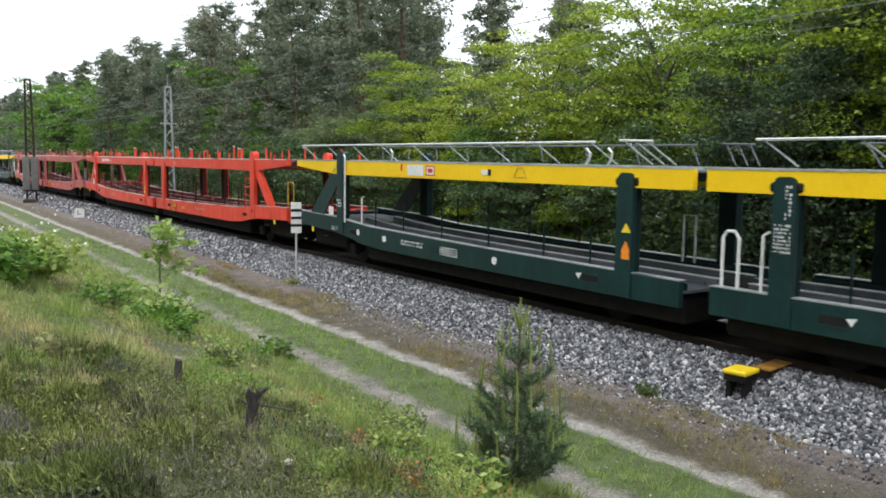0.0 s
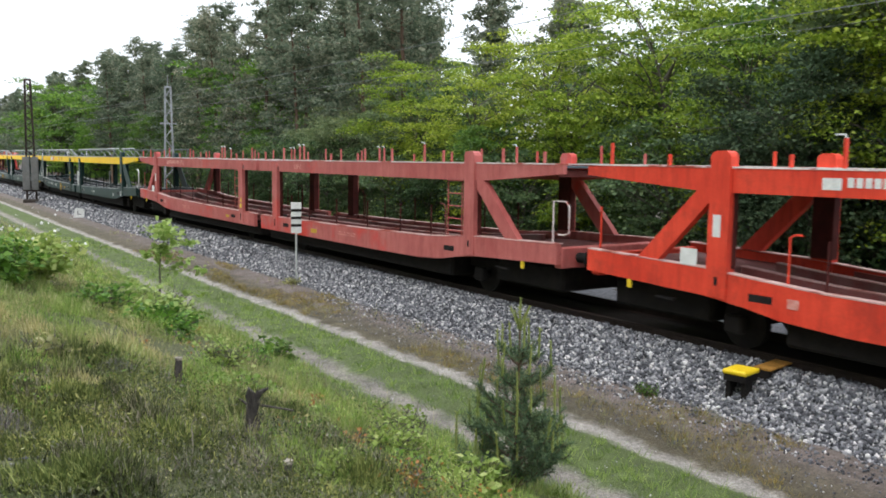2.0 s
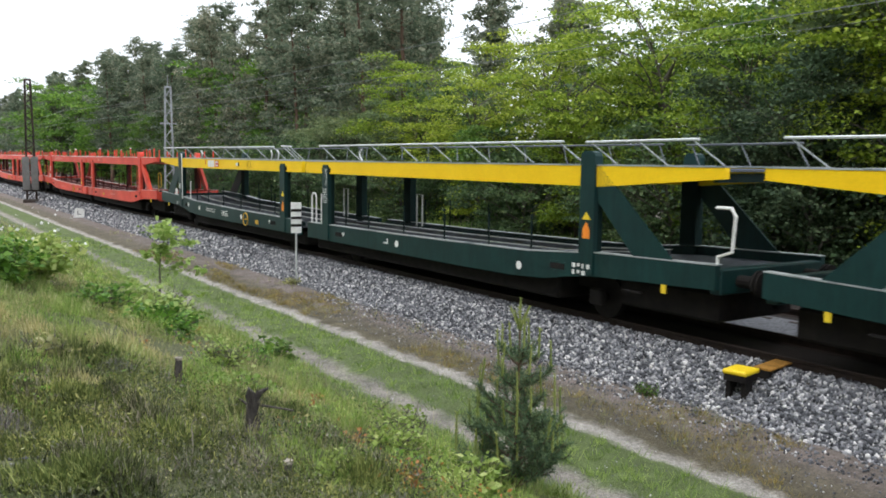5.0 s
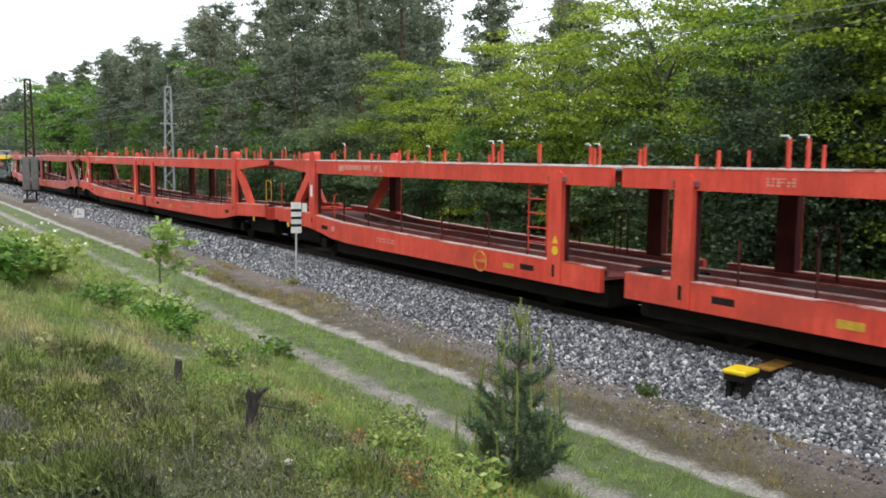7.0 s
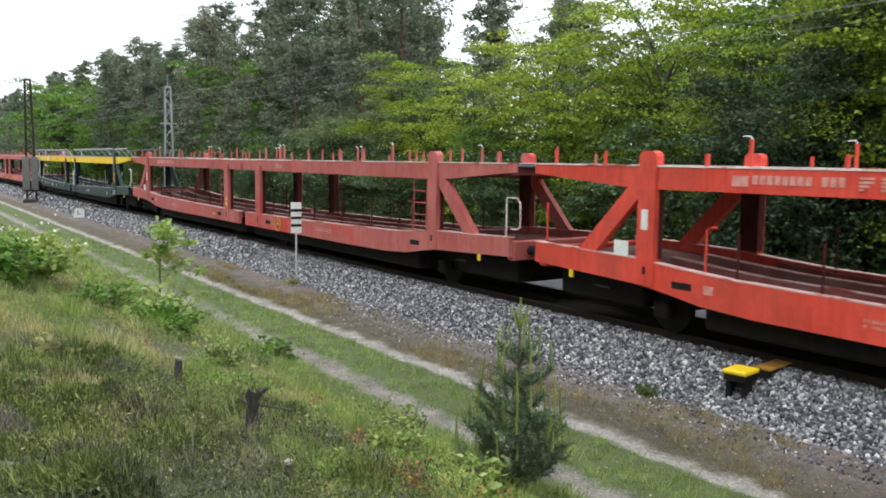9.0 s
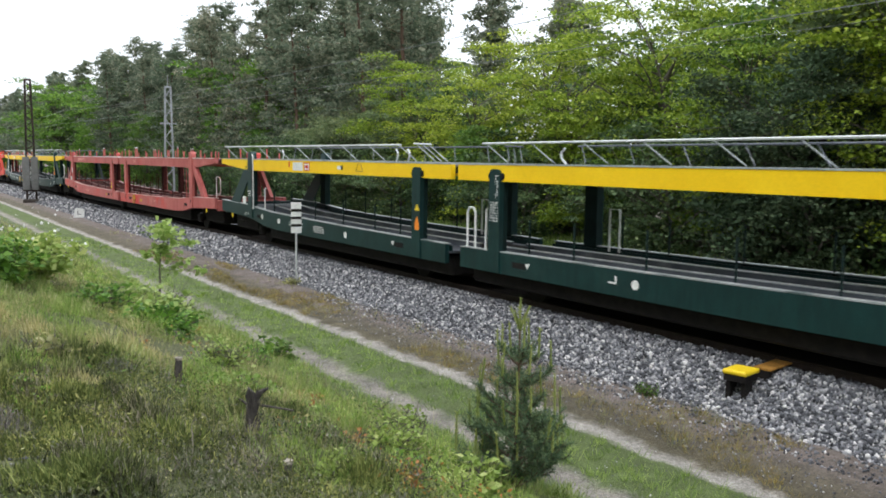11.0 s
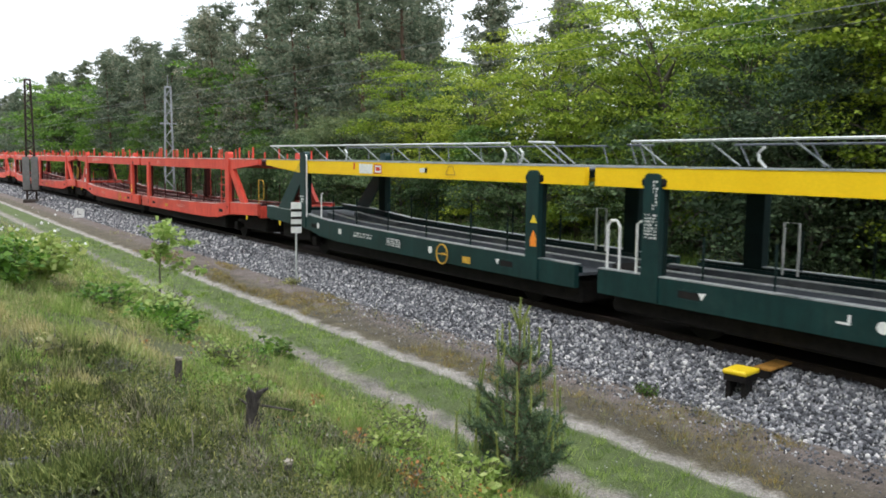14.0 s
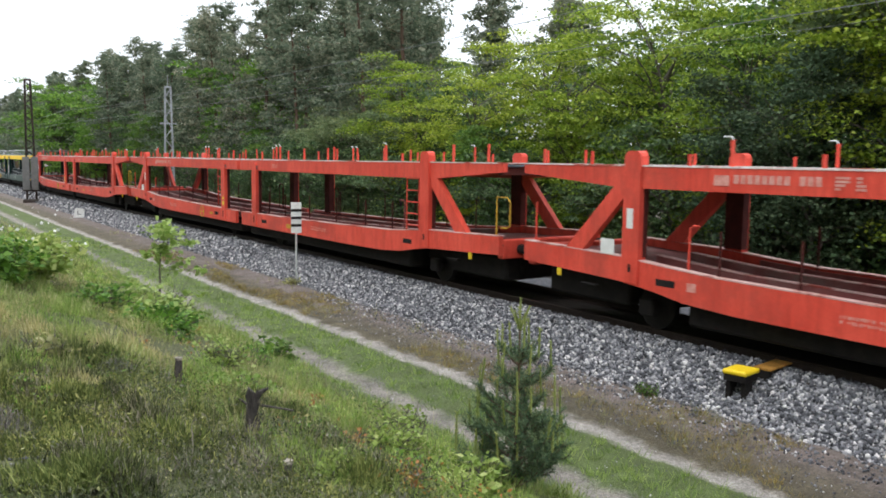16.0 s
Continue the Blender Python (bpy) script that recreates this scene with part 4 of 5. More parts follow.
blades("heather_twigs", x, y, r, rng.uniform(0.04, 0.15, len(x)) * (0.4 + patch(x, y, 4.6, 0.3)), 0.0034, rng.uniform(0.1, 0.8, len(x)), HEATHER_GREEN, "upright green heather twigs on the bank", rng, 26)
x, y, r = field(20000, rng, 5.2, 9.5, 1.0)
k = (y < 3.6) & (y > -0.6) & (patch(x, y, 1.9, 3.9) > 0.5)
x, y, r = x[k], y[k], r[k]
blades("grey_twigs", x, y, r, rng.uniform(0.06, 0.17, len(x)), 0.0022, rng.uniform(0.1, 0.8, len(x)), GREY_TWIG, "grey bare heather twigs on the bank", rng, 20)
small_leaves("green_weeds", 44000, LEAF_FRESH, 6.5, 40, 0.016, 5.7, lambda x, y: patch(x, y, 1.9, 2.2) > 0.52, "small-leaved light green weeds in the grass")
small_leaves("dull_weeds", 16000, HEATHER, 3.2, 9.5, 0.016, 4.6, lambda x, y: patch(x, y, 1.4, 5.0) > 0.5, "dull brownish weeds in the grass")
small_leaves("pale_weeds", 30000, GRASS_DRY, 3.2, 30, 0.019, 5.5, lambda x, y: patch(x, y, 2.6, 1.0) > 0.6, "pale withered leaves in the grass")
small_leaves("rust_weeds", 8000, LEAF_RUST, 3.2, 14, 0.022, 4.4, lambda x, y: (y > 2.6) & (patch(x, y, 3.1, 0.2) > 0.66), "scattered rust-red leaves in the grass")


def mounds(name, n, r0, r1, ymax, size, tall, sprigs, w, mat, label, low=0.55, stray=0.022, splay=0.12):
    """Rounded tussocks of upright sprigs, with gaps of shade between them."""
    x, y, r = field(n, rng, r0, r1, 1.0)
    k = (y < ymax) & (y > -0.6)
    for sx, sy in ((-6.22, 2.38), (-8.58, 2.50), (-5.31, 2.28)):
        # the stumps stand free
        along = np.clip((x * sx + y * sy) / (sx * sx + sy * sy), 0.80, 1.0)
        k &= np.hypot(x - sx * along, y - sy * along) > 0.42
    x, y, r = x[k], y[k], r[k]
    m = len(x)
    rad, top = rng.uniform(*size, m), rng.uniform(*tall, m)
    a, d = rng.uniform(0, 2 * math.pi, (m, sprigs)), np.sqrt(rng.uniform(0, 1, (m, sprigs)))
    px, py = x[:, None] + np.cos(a) * d * rad[:, None], y[:, None] + np.sin(a) * d * rad[:, None]
    h = top[:, None] * (1.05 - 0.75 * d ** 2) * rng.uniform(0.75, 1.15, (m, sprigs))
    base = np.stack([px, py, height(px, py) + h * rng.uniform(low, 0.85, (m, sprigs))], -1).reshape(-1, 3)
    tip = np.stack([px + np.cos(a) * d * h * splay, py + np.sin(a) * d * h * splay, height(px, py) + h], -1).reshape(-1, 3) + rng.normal(0, stray, (m * sprigs, 3))
    az = rng.uniform(0, 2 * math.pi, m * sprigs)
    side = np.stack([np.cos(az), np.sin(az), np.zeros(len(az))], 1) * (w * (0.6 + 0.07 * np.repeat(r, sprigs)))[:, None]
    tagged(new(name, quads_mesh(name, np.stack([base - side, base + side, tip + side * 0.4, tip - side * 0.4], 1), mat)), label, "heather", kind="stuff")


mounds("heather_tussocks", 190, 4.8, 9.2, 3.3, (0.14, 0.34), (0.10, 0.24), 620, 0.0052, HEATHER_GREEN, "rounded green heather tussocks on the bank")
mounds("heather_tussocks", 120, 4.8, 9.0, 3.3, (0.12, 0.30), (0.10, 0.22), 560, 0.0052, HEATHER, "rounded brownish heather tussocks on the bank")
mounds("withered_tussocks", 30, 5.2, 9.0, 3.0, (0.10, 0.24), (0.10, 0.19), 240, 0.0028, GREY_TWIG, "withered grey heather tussocks")
mounds("grass_tussocks", 300, 8.0, 24.0, 5.2, (0.16, 0.42), (0.14, 0.32), 170, 0.0040, GRASS, "tall yellowish-green grass tussocks on the bank", 0.0, 0.02, 0.45)
mounds("straw_tussocks", 210, 7.4, 17.0, 4.4, (0.14, 0.40), (0.10, 0.27), 190, 0.0034, GRASS_DRY, "pale straw-coloured grass tussocks on the bank", 0.0, 0.02, 0.45)
mounds("fresh_tussocks", 170, 8.0, 26.0, 5.7, (0.14, 0.36), (0.12, 0.28), 170, 0.0040, GRASS_FRESH, "fresh green grass tussocks on the bank", 0.0, 0.02, 0.45)
# low grass and weeds beyond the tracks
x = rng.uniform(-60, -4, 24000)
y = rng.uniform(18.9, 22.0, 24000)
blades("far_verge_grass", x, y, np.full(24000, 30.0), rng.uniform(0.15, 0.7, 24000), 0.007, rng.uniform(0.1, 0.6, 24000), GRASS_FRESH, "rank green grass along the wood's edge", rng)


# ---------- ballast stones ----------
def stones(n, x0, x1, y0, y1, s0, s1, rng, lift):
    c = np.array([[1, 0, 0], [-1, 0, 0], [0, 1, 0], [0, -1, 0], [0, 0, 1], [0, 0, -1]], dtype=float)
    x, y = rng.uniform(x0, x1, n), rng.uniform(y0, y1, n)
    z = lift(x, y)
    size = rng.uniform(s0, s1, n)
    v = (c[None] * rng.uniform(0.7, 1.0, (n, 6, 1)) + rng.uniform(-0.35, 0.35, (n, 6, 3))) * rng.uniform(0.65, 1.15, (n, 1, 3)) * size[:, None, None] * 0.62
    q = rng.normal(size=(n, 4))
    q /= np.linalg.norm(q, axis=1)[:, None]
    w, a, b, d = q.T
    R = np.stack([np.stack([1 - 2 * (b * b + d * d), 2 * (a * b - d * w), 2 * (a * d + b * w)], -1), np.stack([2 * (a * b + d * w), 1 - 2 * (a * a + d * d), 2 * (b * d - a * w)], -1), np.stack([2 * (a * d - b * w), 2 * (b * d + a * w), 1 - 2 * (a * a + b * b)], -1)], 1)
    v = np.einsum("nij,nkj->nki", R, v) + np.stack([x, y, z], 1)[:, None, :]
    f = np.array([[0, 2, 4], [2, 1, 4], [1, 3, 4], [3, 0, 4], [2, 0, 5], [1, 2, 5], [3, 1, 5], [0, 3, 5]])
    return v, f


def stone_heap(name, blocks, label):
    vs, fs, base = [], [], 0
    for v, f in blocks:
        n = len(v)
        vs.append(v.reshape(-1, 3))
        fs.append((f[None] + (np.arange(n) * 6)[:, None, None] + base).reshape(-1, 3))
        base += n * 6
    vs, fs = np.concatenate(vs), np.concatenate(fs)
    me = bpy.data.meshes.new(name)
    me.vertices.add(len(vs))
    me.vertices.foreach_set("co", vs.astype(np.float32).ravel())
    me.loops.add(fs.size)
    me.loops.foreach_set("vertex_index", fs.astype(np.int32).ravel())
    me.polygons.add(len(fs))
    me.polygons.foreach_set("loop_start", np.arange(0, fs.size, 3, dtype=np.int32))
    me.materials.append(STONE)
    me.update(calc_edges=True)
    tagged(new(name, me), label, "stones", kind="stuff")


rng = np.random.default_rng(80)
py, pz = [q[0] for q in prof], [q[1] for q in prof]
bed = lambda x, y: np.interp(y, py, pz) + rng.uniform(-0.01, 0.03, len(x))
loose = lambda x, y: height(x, y) + 0.01
stone_heap("ballast_stones", [stones(14500, -13, -3, 9.88, 11.30, 0.030, 0.098, rng, bed), stones(17000, -27, -13, 9.82, 11.30, 0.045, 0.09, rng, bed), stones(9000, -52, -27, 9.82, 11.30, 0.08, 0.13, rng, bed), stones(3000, -100, -52, 9.82, 11.30, 0.13, 0.20, rng, bed)], "grey crushed-stone ballast along the track shoulder")
stone_heap("loose_stones", [stones(1900, -20, -3, 9.2, 9.9, 0.02, 0.065, rng, loose), stones(1500, -18, -3, 8.4, 9.3, 0.012, 0.035, rng, loose), stones(300, -16, -4, 6.2, 8.2, 0.01, 0.025, rng, loose)], "loose stones strewn on the gravel verge")


stone_heap("sand_clods", [stones(110, -5.7, -4.8, 0.2, 0.8, 0.008, 0.022, rng, loose)], "pale crumbs of sand on a bare patch")
# bare pale twigs standing in the heather
for x, y, lean, h in ((-5.44, 1.00, -0.05, 0.16), (-5.47, 1.68, -0.01, 0.2)):
    bm = bmesh.new()
    tube(bm, [(0, 0, -0.05), (0.01, 0.0, h * 0.4), (lean * 0.4, 0, h * 0.75), (lean, 0, h)], 0.006, 5, 0.002)
    ob = tagged(new("bare_twig", finish(bm, "bare_twig", CUT_WOOD)), "thin bleached twig standing in the heather", "twig", "bare twigs")
    ob.location = (x, y, float(height(x, y)) + 0.1)
# ---------- double-deck car-carrier wagons, each two coupled halves, 31 m long ----------
SILL_TOP = [(0.42, 1.33), (3.0, 1.27), (3.9, 1.20), (5.0, 1.13), (7.5, 1.08), (10.0, 1.04), (15.2, 1.00)]
SILL_LOW = [(15.2, 0.57), (7.5, 0.58), (5.4, 0.60), (4.4, 0.66), (3.8, 0.76), (3.0, 0.85), (0.42, 0.95)]


def sill_z(u):
    return float(np.interp(u, [a for a, _ in SILL_TOP], [b for _, b in SILL_TOP]))


def bars(bm, x0, x1, z0, z1, y, rows, n, seed, thick=0.004, dense=False):
    """Unreadable lettering: short upright bars in rows on a side that faces -y."""
    rnd = random.Random(seed)
    for j in range(rows):
        top = z1 - (z1 - z0) * j / rows
        low = top - (z1 - z0) / rows * 0.66
        step = (x1 - x0) / n
        for i in range(n):
            a = x0 + i * step
            if dense:
                if i != n - 4:
                    box(bm, a, a + step * 0.74, y - thick, y, low, top)
                continue
            if rnd.random() < 0.15:
                continue
            box(bm, a, a + step * rnd.uniform(0.25, 0.7), y - thick, y, low + (top - low) * rnd.choice((0, 0, 0.3)), top)


def disc(bm, x, y, z, r, depth, sides=16):
    tube(bm, [(x, y, z), (x, y + depth, z)], r, sides)


def ring(bm, x, y, z, r, wire, sides=18):
    pts = [(x + r * math.cos(2 * math.pi * i / sides), y, z + r * math.sin(2 * math.pi * i / sides)) for i in range(sides + 1)]
    tube(bm, pts, wire, 6)


def make_wagon(style, body, beam, inner, edge, seed):
    red = style == "red"
    rnd = random.Random(seed)
    w = thing("car_carrier_wagon", "", "railway wagon", group="wagons of the train")

    def P(name, fill, mat, label=""):
        bm = bmesh.new()
        fill(bm)
        return part(name, bm, mat, w, label)

    for sg in (1, -1):
        X = lambda u: sg * (15.5 - u)
        for sy in (-1, 1):
            yo, yi = sy * 1.47, sy * 1.36
            # lower side sill with its step down from the end platform
            sill = P("side_sill", lambda bm: slab(bm, [(X(u), z) for u, z in SILL_TOP + SILL_LOW], sy * 1.44, sy * 1.33), body)
            def cap(bm):
                slab(bm, [(X(a), za + 0.022) for a, za in SILL_TOP] + [(X(a), za + 0.004) for a, za in SILL_TOP[::-1]], sy * 1.445, sy * 1.28)
            P("sill_edge", cap, SILL_EDGE if red else edge, "scuffed bare steel edge strip")
            # inner wheel guide along the lower deck
            def guide(bm):
                slab(bm, [(X(a), za - 0.04) for a, za in SILL_TOP[2:]] + [(X(a), za - 0.16) for a, za in SILL_TOP[:1:-1]], sy * 1.26, sy * 1.23)
            P("wheel_guide", guide, inner)
            # upper longitudinal beam, tapered to the wagon end
            end = 0.35
            P("upper_beam", lambda bm: slab(bm, [(X(end), 2.83), (X(15.36), 2.80), (X(15.36), 2.47), (X(3.0), 2.46), (X(end), 2.66)], sy * 1.42, sy * 1.30), beam)
            P("upper_edge", lambda bm: slab(bm, [(X(end), 2.834), (X(15.36), 2.804), (X(15.36), 2.83), (X(end), 2.86)], sy * 1.43, sy * 1.16), edge, "worn bare steel edge strip")
            # end post, diagonal brace, middle post
            def endpost(bm):
                slab(bm, [(X(3.08), 0.86), (X(3.46), 0.84), (X(3.45), 3.00), (X(3.42), 3.06), (X(3.36), 3.09), (X(3.18), 3.09), (X(3.12), 3.06), (X(3.09), 3.00)], yo, sy * 1.28)
            post = P("end_post", endpost, body)
            # Dark panel paints the deck's shade on the post's inner and side faces.
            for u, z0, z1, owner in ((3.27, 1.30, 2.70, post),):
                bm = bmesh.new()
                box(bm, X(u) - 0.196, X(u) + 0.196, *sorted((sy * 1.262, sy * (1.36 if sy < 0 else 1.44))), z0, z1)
                part("post_shade_panel", bm, SHADED_RED if red else SHADED_GREEN, owner, "dark panel with the upper deck's shade in its colour")
            def brace(bm):
                slab(bm, [(X(3.05), 2.72), (X(3.05), 2.30), (X(2.05), 1.30), (X(1.60), 1.30)] if red else [(X(3.05), 2.86), (X(3.05), 2.20), (X(2.15), 1.30), (X(1.28), 1.30)], sy * 1.42, sy * (1.28 if red else 1.38))
            P("diagonal_brace", brace, body)
            def midpost(bm):
                slab(bm, [(X(13.78), 0.58), (X(14.16), 0.58), (X(14.15), 2.62), (X(14.12), 2.69), (X(14.06), 2.72), (X(13.88), 2.72), (X(13.82), 2.69), (X(13.79), 2.62)], yo, sy * 1.28)
            mpost = P("middle_post", midpost, body)
            # The same painted shade on the middle post.
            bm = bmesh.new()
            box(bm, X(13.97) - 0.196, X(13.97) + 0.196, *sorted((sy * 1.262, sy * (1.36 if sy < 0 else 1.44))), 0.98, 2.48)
            part("post_shade_panel", bm, SHADED_RED if red else SHADED_GREEN, mpost, "dark panel with the upper deck's shade in its colour")
            def collar(bm):
                box(bm, *sorted((X(13.70), X(14.24))), *sorted((sy * 1.45, sy * 1.26)), 2.50, 2.64, 0.03)
            P("post_collar", collar, BLACK_STEEL if not red else inner, "dark bearing block")
            # slots in the sill: the dark inside is painted as uncut black blocks
            for u, zz, wd, hh in ((4.05, 0.93, 0.44, 0.15), (13.15, 0.80, 0.46, 0.15)):
                def slot(bm):
                    for a, b, c, d in ((-wd / 2, wd / 2, hh / 2, hh / 2 + 0.015), (-wd / 2, wd / 2, -hh / 2 - 0.015, -hh / 2)):
                        box(bm, *sorted((X(u) + a, X(u) + b)), *sorted((sy * 1.446, sy * 1.44)), zz + c, zz + d)
                part("slot_lip", (lambda bm: (slot(bm), bm)[1])(bmesh.new()), body, sill)
                def hole_dark(bm):
                    box(bm, X(u) - wd / 2, X(u) + wd / 2, *sorted((sy * 1.442, sy * 1.35)), zz - hh / 2, zz + hh / 2, 0.02)
                part("slot", (lambda bm: (hole_dark(bm), bm)[1])(bmesh.new()), BLACK_STEEL, sill, "black block painting the dark of an oblong hand hole")
            if red:
                # Black blocks also paint the dark inside the posts' hand holes.
                bm = bmesh.new()
                box(bm, X(13.97) - 0.05, X(13.97) + 0.05, *sorted((sy * 1.473, sy * 1.40)), 0.70, 0.96, 0.015)
                part("slot", bm, BLACK_STEEL, mpost, "black block painting the dark of an upright hand hole")
                bm = bmesh.new()
                box(bm, X(3.27) - 0.045, X(3.27) + 0.045, *sorted((sy * 1.473, sy * 1.40)), 1.02, 1.18, 0.015)
                part("slot", bm, BLACK_STEEL, post, "black block painting the dark of an upright hand hole")
            # lower-deck stanchions
            for u in (5.0, 6.4, 8.1, 9.9, 11.7, 13.0):
                z = sill_z(u)
                P("stanchion", lambda bm: tube(bm, [(X(u), sy * 1.30, z - 0.05), (X(u), sy * 1.30, z + 0.72)], 0.019, 6), SHADED_RED if red else SHADED_GREEN)
            # upper-deck stanchions or railing
            if red:
                for u in (0.9, 2.2, 4.4, 5.2, 6.7, 8.1, 8.5, 10.1, 11.9, 12.2, 13.4, 14.9):
                    hook = u in (5.2, 11.9, 12.2)
                    h = 0.42 if hook else rnd.uniform(0.20, 0.42)
                    def stan(bm):
                        box(bm, X(u) - 0.022, X(u) + 0.022, *sorted((sy * 1.40, sy * 1.355)), 2.80, 2.83 + h)
                    s = P("upper_stanchion", stan, body)
                    if hook:
                        bm = bmesh.new()
                        tube(bm, [(X(u), sy * 1.37, 2.83 + h), (X(u) - 0.03, sy * 1.37, 2.88 + h), (X(u) - 0.16, sy * 1.37, 2.88 + h)], 0.013, 6)
                        part("hook", bm, TUBE, s, "pale galvanised hook")
            else:
                for a, b in (((0.9, 3.45), (4.05, 14.55)) if sg == 1 else ((0.6, 13.1), (13.7, 14.45))):
                    rail = P("railing", lambda bm: tube(bm, [(X(a), sy * 1.36, 3.27), (X(b), sy * 1.36, 3.25)], 0.022, 6), TUBE if sy < 0 else GREY_DECK, "pale galvanised handrail" if sy < 0 else "dull grey handrail")
                    n = max(2, int((b - a) / 1.5))
                    for i in range(n + 1):
                        u = a + 0.12 + (b - a - 0.24) * i / n
                        bm = bmesh.new()
                        tube(bm, [(X(u), sy * 1.36, 3.25), (X(u) + 0.42, sy * 1.10, 2.86)], 0.013, 5)
                        part("strut", bm, PALE_EDGE if sy < 0 else GREY_DECK, rail)
                for u in (((12.9, 13.45) if sg < 0 else (11.9,)) + ((5.9,) if sg < 0 else ())) if sy < 0 else ():
                    P("curved_handle", lambda bm: tube(bm, [(X(u), sy * 1.38, 2.84), (X(u + 0.10), sy * 1.40, 2.95), (X(u + 0.12), sy * 1.40, 3.05), (X(u + 0.02), sy * 1.40, 3.14)], 0.022, 6), TUBE, "pale curved grab handle")
        # decks
        def lower(bm):
            slab(bm, [(X(a), za - 0.16) for a, za in SILL_TOP] + [(X(a), za - 0.21) for a, za in SILL_TOP[::-1]], -1.33, 1.33)
        P("lower_deck", lower, inner if red else GREY_DECK)
        for y0 in (-0.50, 0.42):
            top = [(a, za - 0.03) for a, za in SILL_TOP[1:]]
            kerb = P("wheel_kerb", lambda bm: slab(bm, [(X(a), za) for a, za in top] + [(X(a), za - 0.15) for a, za in top[::-1]], y0, y0 + 0.08), inner if red else GREY_DECK)
            bm = bmesh.new()
            slab(bm, [(X(a), za + 0.018) for a, za in top] + [(X(a), za + 0.003) for a, za in top[::-1]], y0 - 0.01, y0 + 0.12)
            part("kerb_edge", bm, SILL_EDGE if red else TUBE, kerb, "scuffed pale kerb edge")
        P("upper_deck", lambda bm: slab(bm, [(X(0.35), 2.81), (X(15.36), 2.78), (X(15.36), 2.74), (X(0.35), 2.77)], -1.30, 1.30), GREY_DECK)
        for u in (0.6, 3.2, 5.6, 8.0, 10.5, 13.0, 15.1):
            P("cross_bearer", lambda bm: box(bm, X(u) - 0.05, X(u) + 0.05, -1.30, 1.30, 2.60, 2.74), inner)
        # end platform, headstock, buffers, hook
        P("headstock", lambda bm: box(bm, *sorted((X(0.40), X(0.62))), -1.32, 1.32, 0.86, 1.26, 0.02), body)
        for sy in (-0.875, 0.875):
            def buf(bm):
                tube(bm, [(X(0.40), sy, 1.06), (X(0.16), sy, 1.06)], 0.10, 12)
                tube(bm, [(X(0.06), sy, 1.06), (X(0.02), sy, 1.06)], 0.21, 16)
                tube(bm, [(X(0.16), sy, 1.06), (X(0.06), sy, 1.06)], 0.07, 10)
            P("buffer", buf, BLACK_STEEL, "greasy black round buffer")
        P("coupling", lambda bm: (tube(bm, [(X(0.42), 0, 1.04), (X(-0.02), 0, 1.0)], 0.06, 8), ring(bm, X(0.1), 0.0, 0.98, 0.12, 0.03, 10)), BLACK_STEEL)
        def yoke(bm):
            box(bm, *sorted((X(14.9), X(15.52))), -0.5, 0.5, 0.66, 0.92, 0.02)
        P("centre_coupler", yoke, BLACK_STEEL)
        # underframe and wheels
        for y in (-0.55, 0.55):
            P("frame_beam", lambda bm: box(bm, *sorted((X(0.6), X(15.1))), y - 0.09, y + 0.09, 0.48, 0.80), BLACK_STEEL)
        P("floor_well", lambda bm: box(bm, *sorted((X(4.3), X(15.1))), -1.16, 1.16, 0.24, 0.70, 0.05), BLACK_STEEL)
        P("end_frame", lambda bm: box(bm, *sorted((X(0.7), X(2.85))), -1.0, 1.0, 0.34, 0.84, 0.05), BLACK_STEEL)
        P("brake_cylinder", lambda bm: tube(bm, [(X(8.2), 0.0, 0.42), (X(9.4), 0.0, 0.42)], 0.2, 12), BLACK_STEEL)
        for u in (3.35, 13.3):
            axle = P("wheelset", lambda bm: tube(bm, [(X(u), -1.05, 0.40), (X(u), 1.05, 0.40)], 0.08, 10), BLACK_STEEL)
            for sy in (-0.75, 0.75):
                bm = bmesh.new()
                tube(bm, [(X(u), sy - 0.065, 0.40), (X(u), sy + 0.065, 0.40)], 0.40, 24)
                part("wheel", bm, BLACK_STEEL, axle)
                bm = bmesh.new()
                box(bm, X(u) - 0.16, X(u) + 0.16, *sorted((sy * 1.28, sy * 1.5)), 0.26, 0.56, 0.03)
                part("axle_box", bm, BLACK_STEEL, axle)
        for sy in (-1, 1):
            P("brake_gear", lambda bm: box(bm, *sorted((X(5.2), X(6.6))), *sorted((sy * 0.75, sy * 1.15)), 0.38, 0.66, 0.03), BLACK_STEEL)
            # yellow lashing eye and pale spring bracket under the end
            P("lifting_lug", lambda bm: box(bm, X(1.45) - 0.05, X(1.45) + 0.05, *sorted((sy * 1.44, sy * 1.40)), 0.76, 0.92, 0.01), YELLOW_MARK, "small yellow lug")
            P("step", lambda bm: box(bm, *sorted((X(2.0), X(2.4))), *sorted((sy * 1.40, sy * 1.30)), 0.67, 0.70), BLACK_STEEL, "dark step plate")
        # ladder or grab rails
        if red:
            u0 = 3.72 if sg == 1 else 13.04
            def ladder(bm):
                for du in (0.0, 0.55):
                    tube(bm, [(X(u0 + du), -1.32, 1.12), (X(u0 + du), -1.32, 2.62)], 0.016, 6)
                for k in range(5):
                    z = 1.32 + 0.28 * k
                    tube(bm, [(X(u0), -1.32, z), (X(u0 + 0.55), -1.32, z)], 0.014, 6)
            P("ladder", ladder, body, "slim ladder to the upper deck")
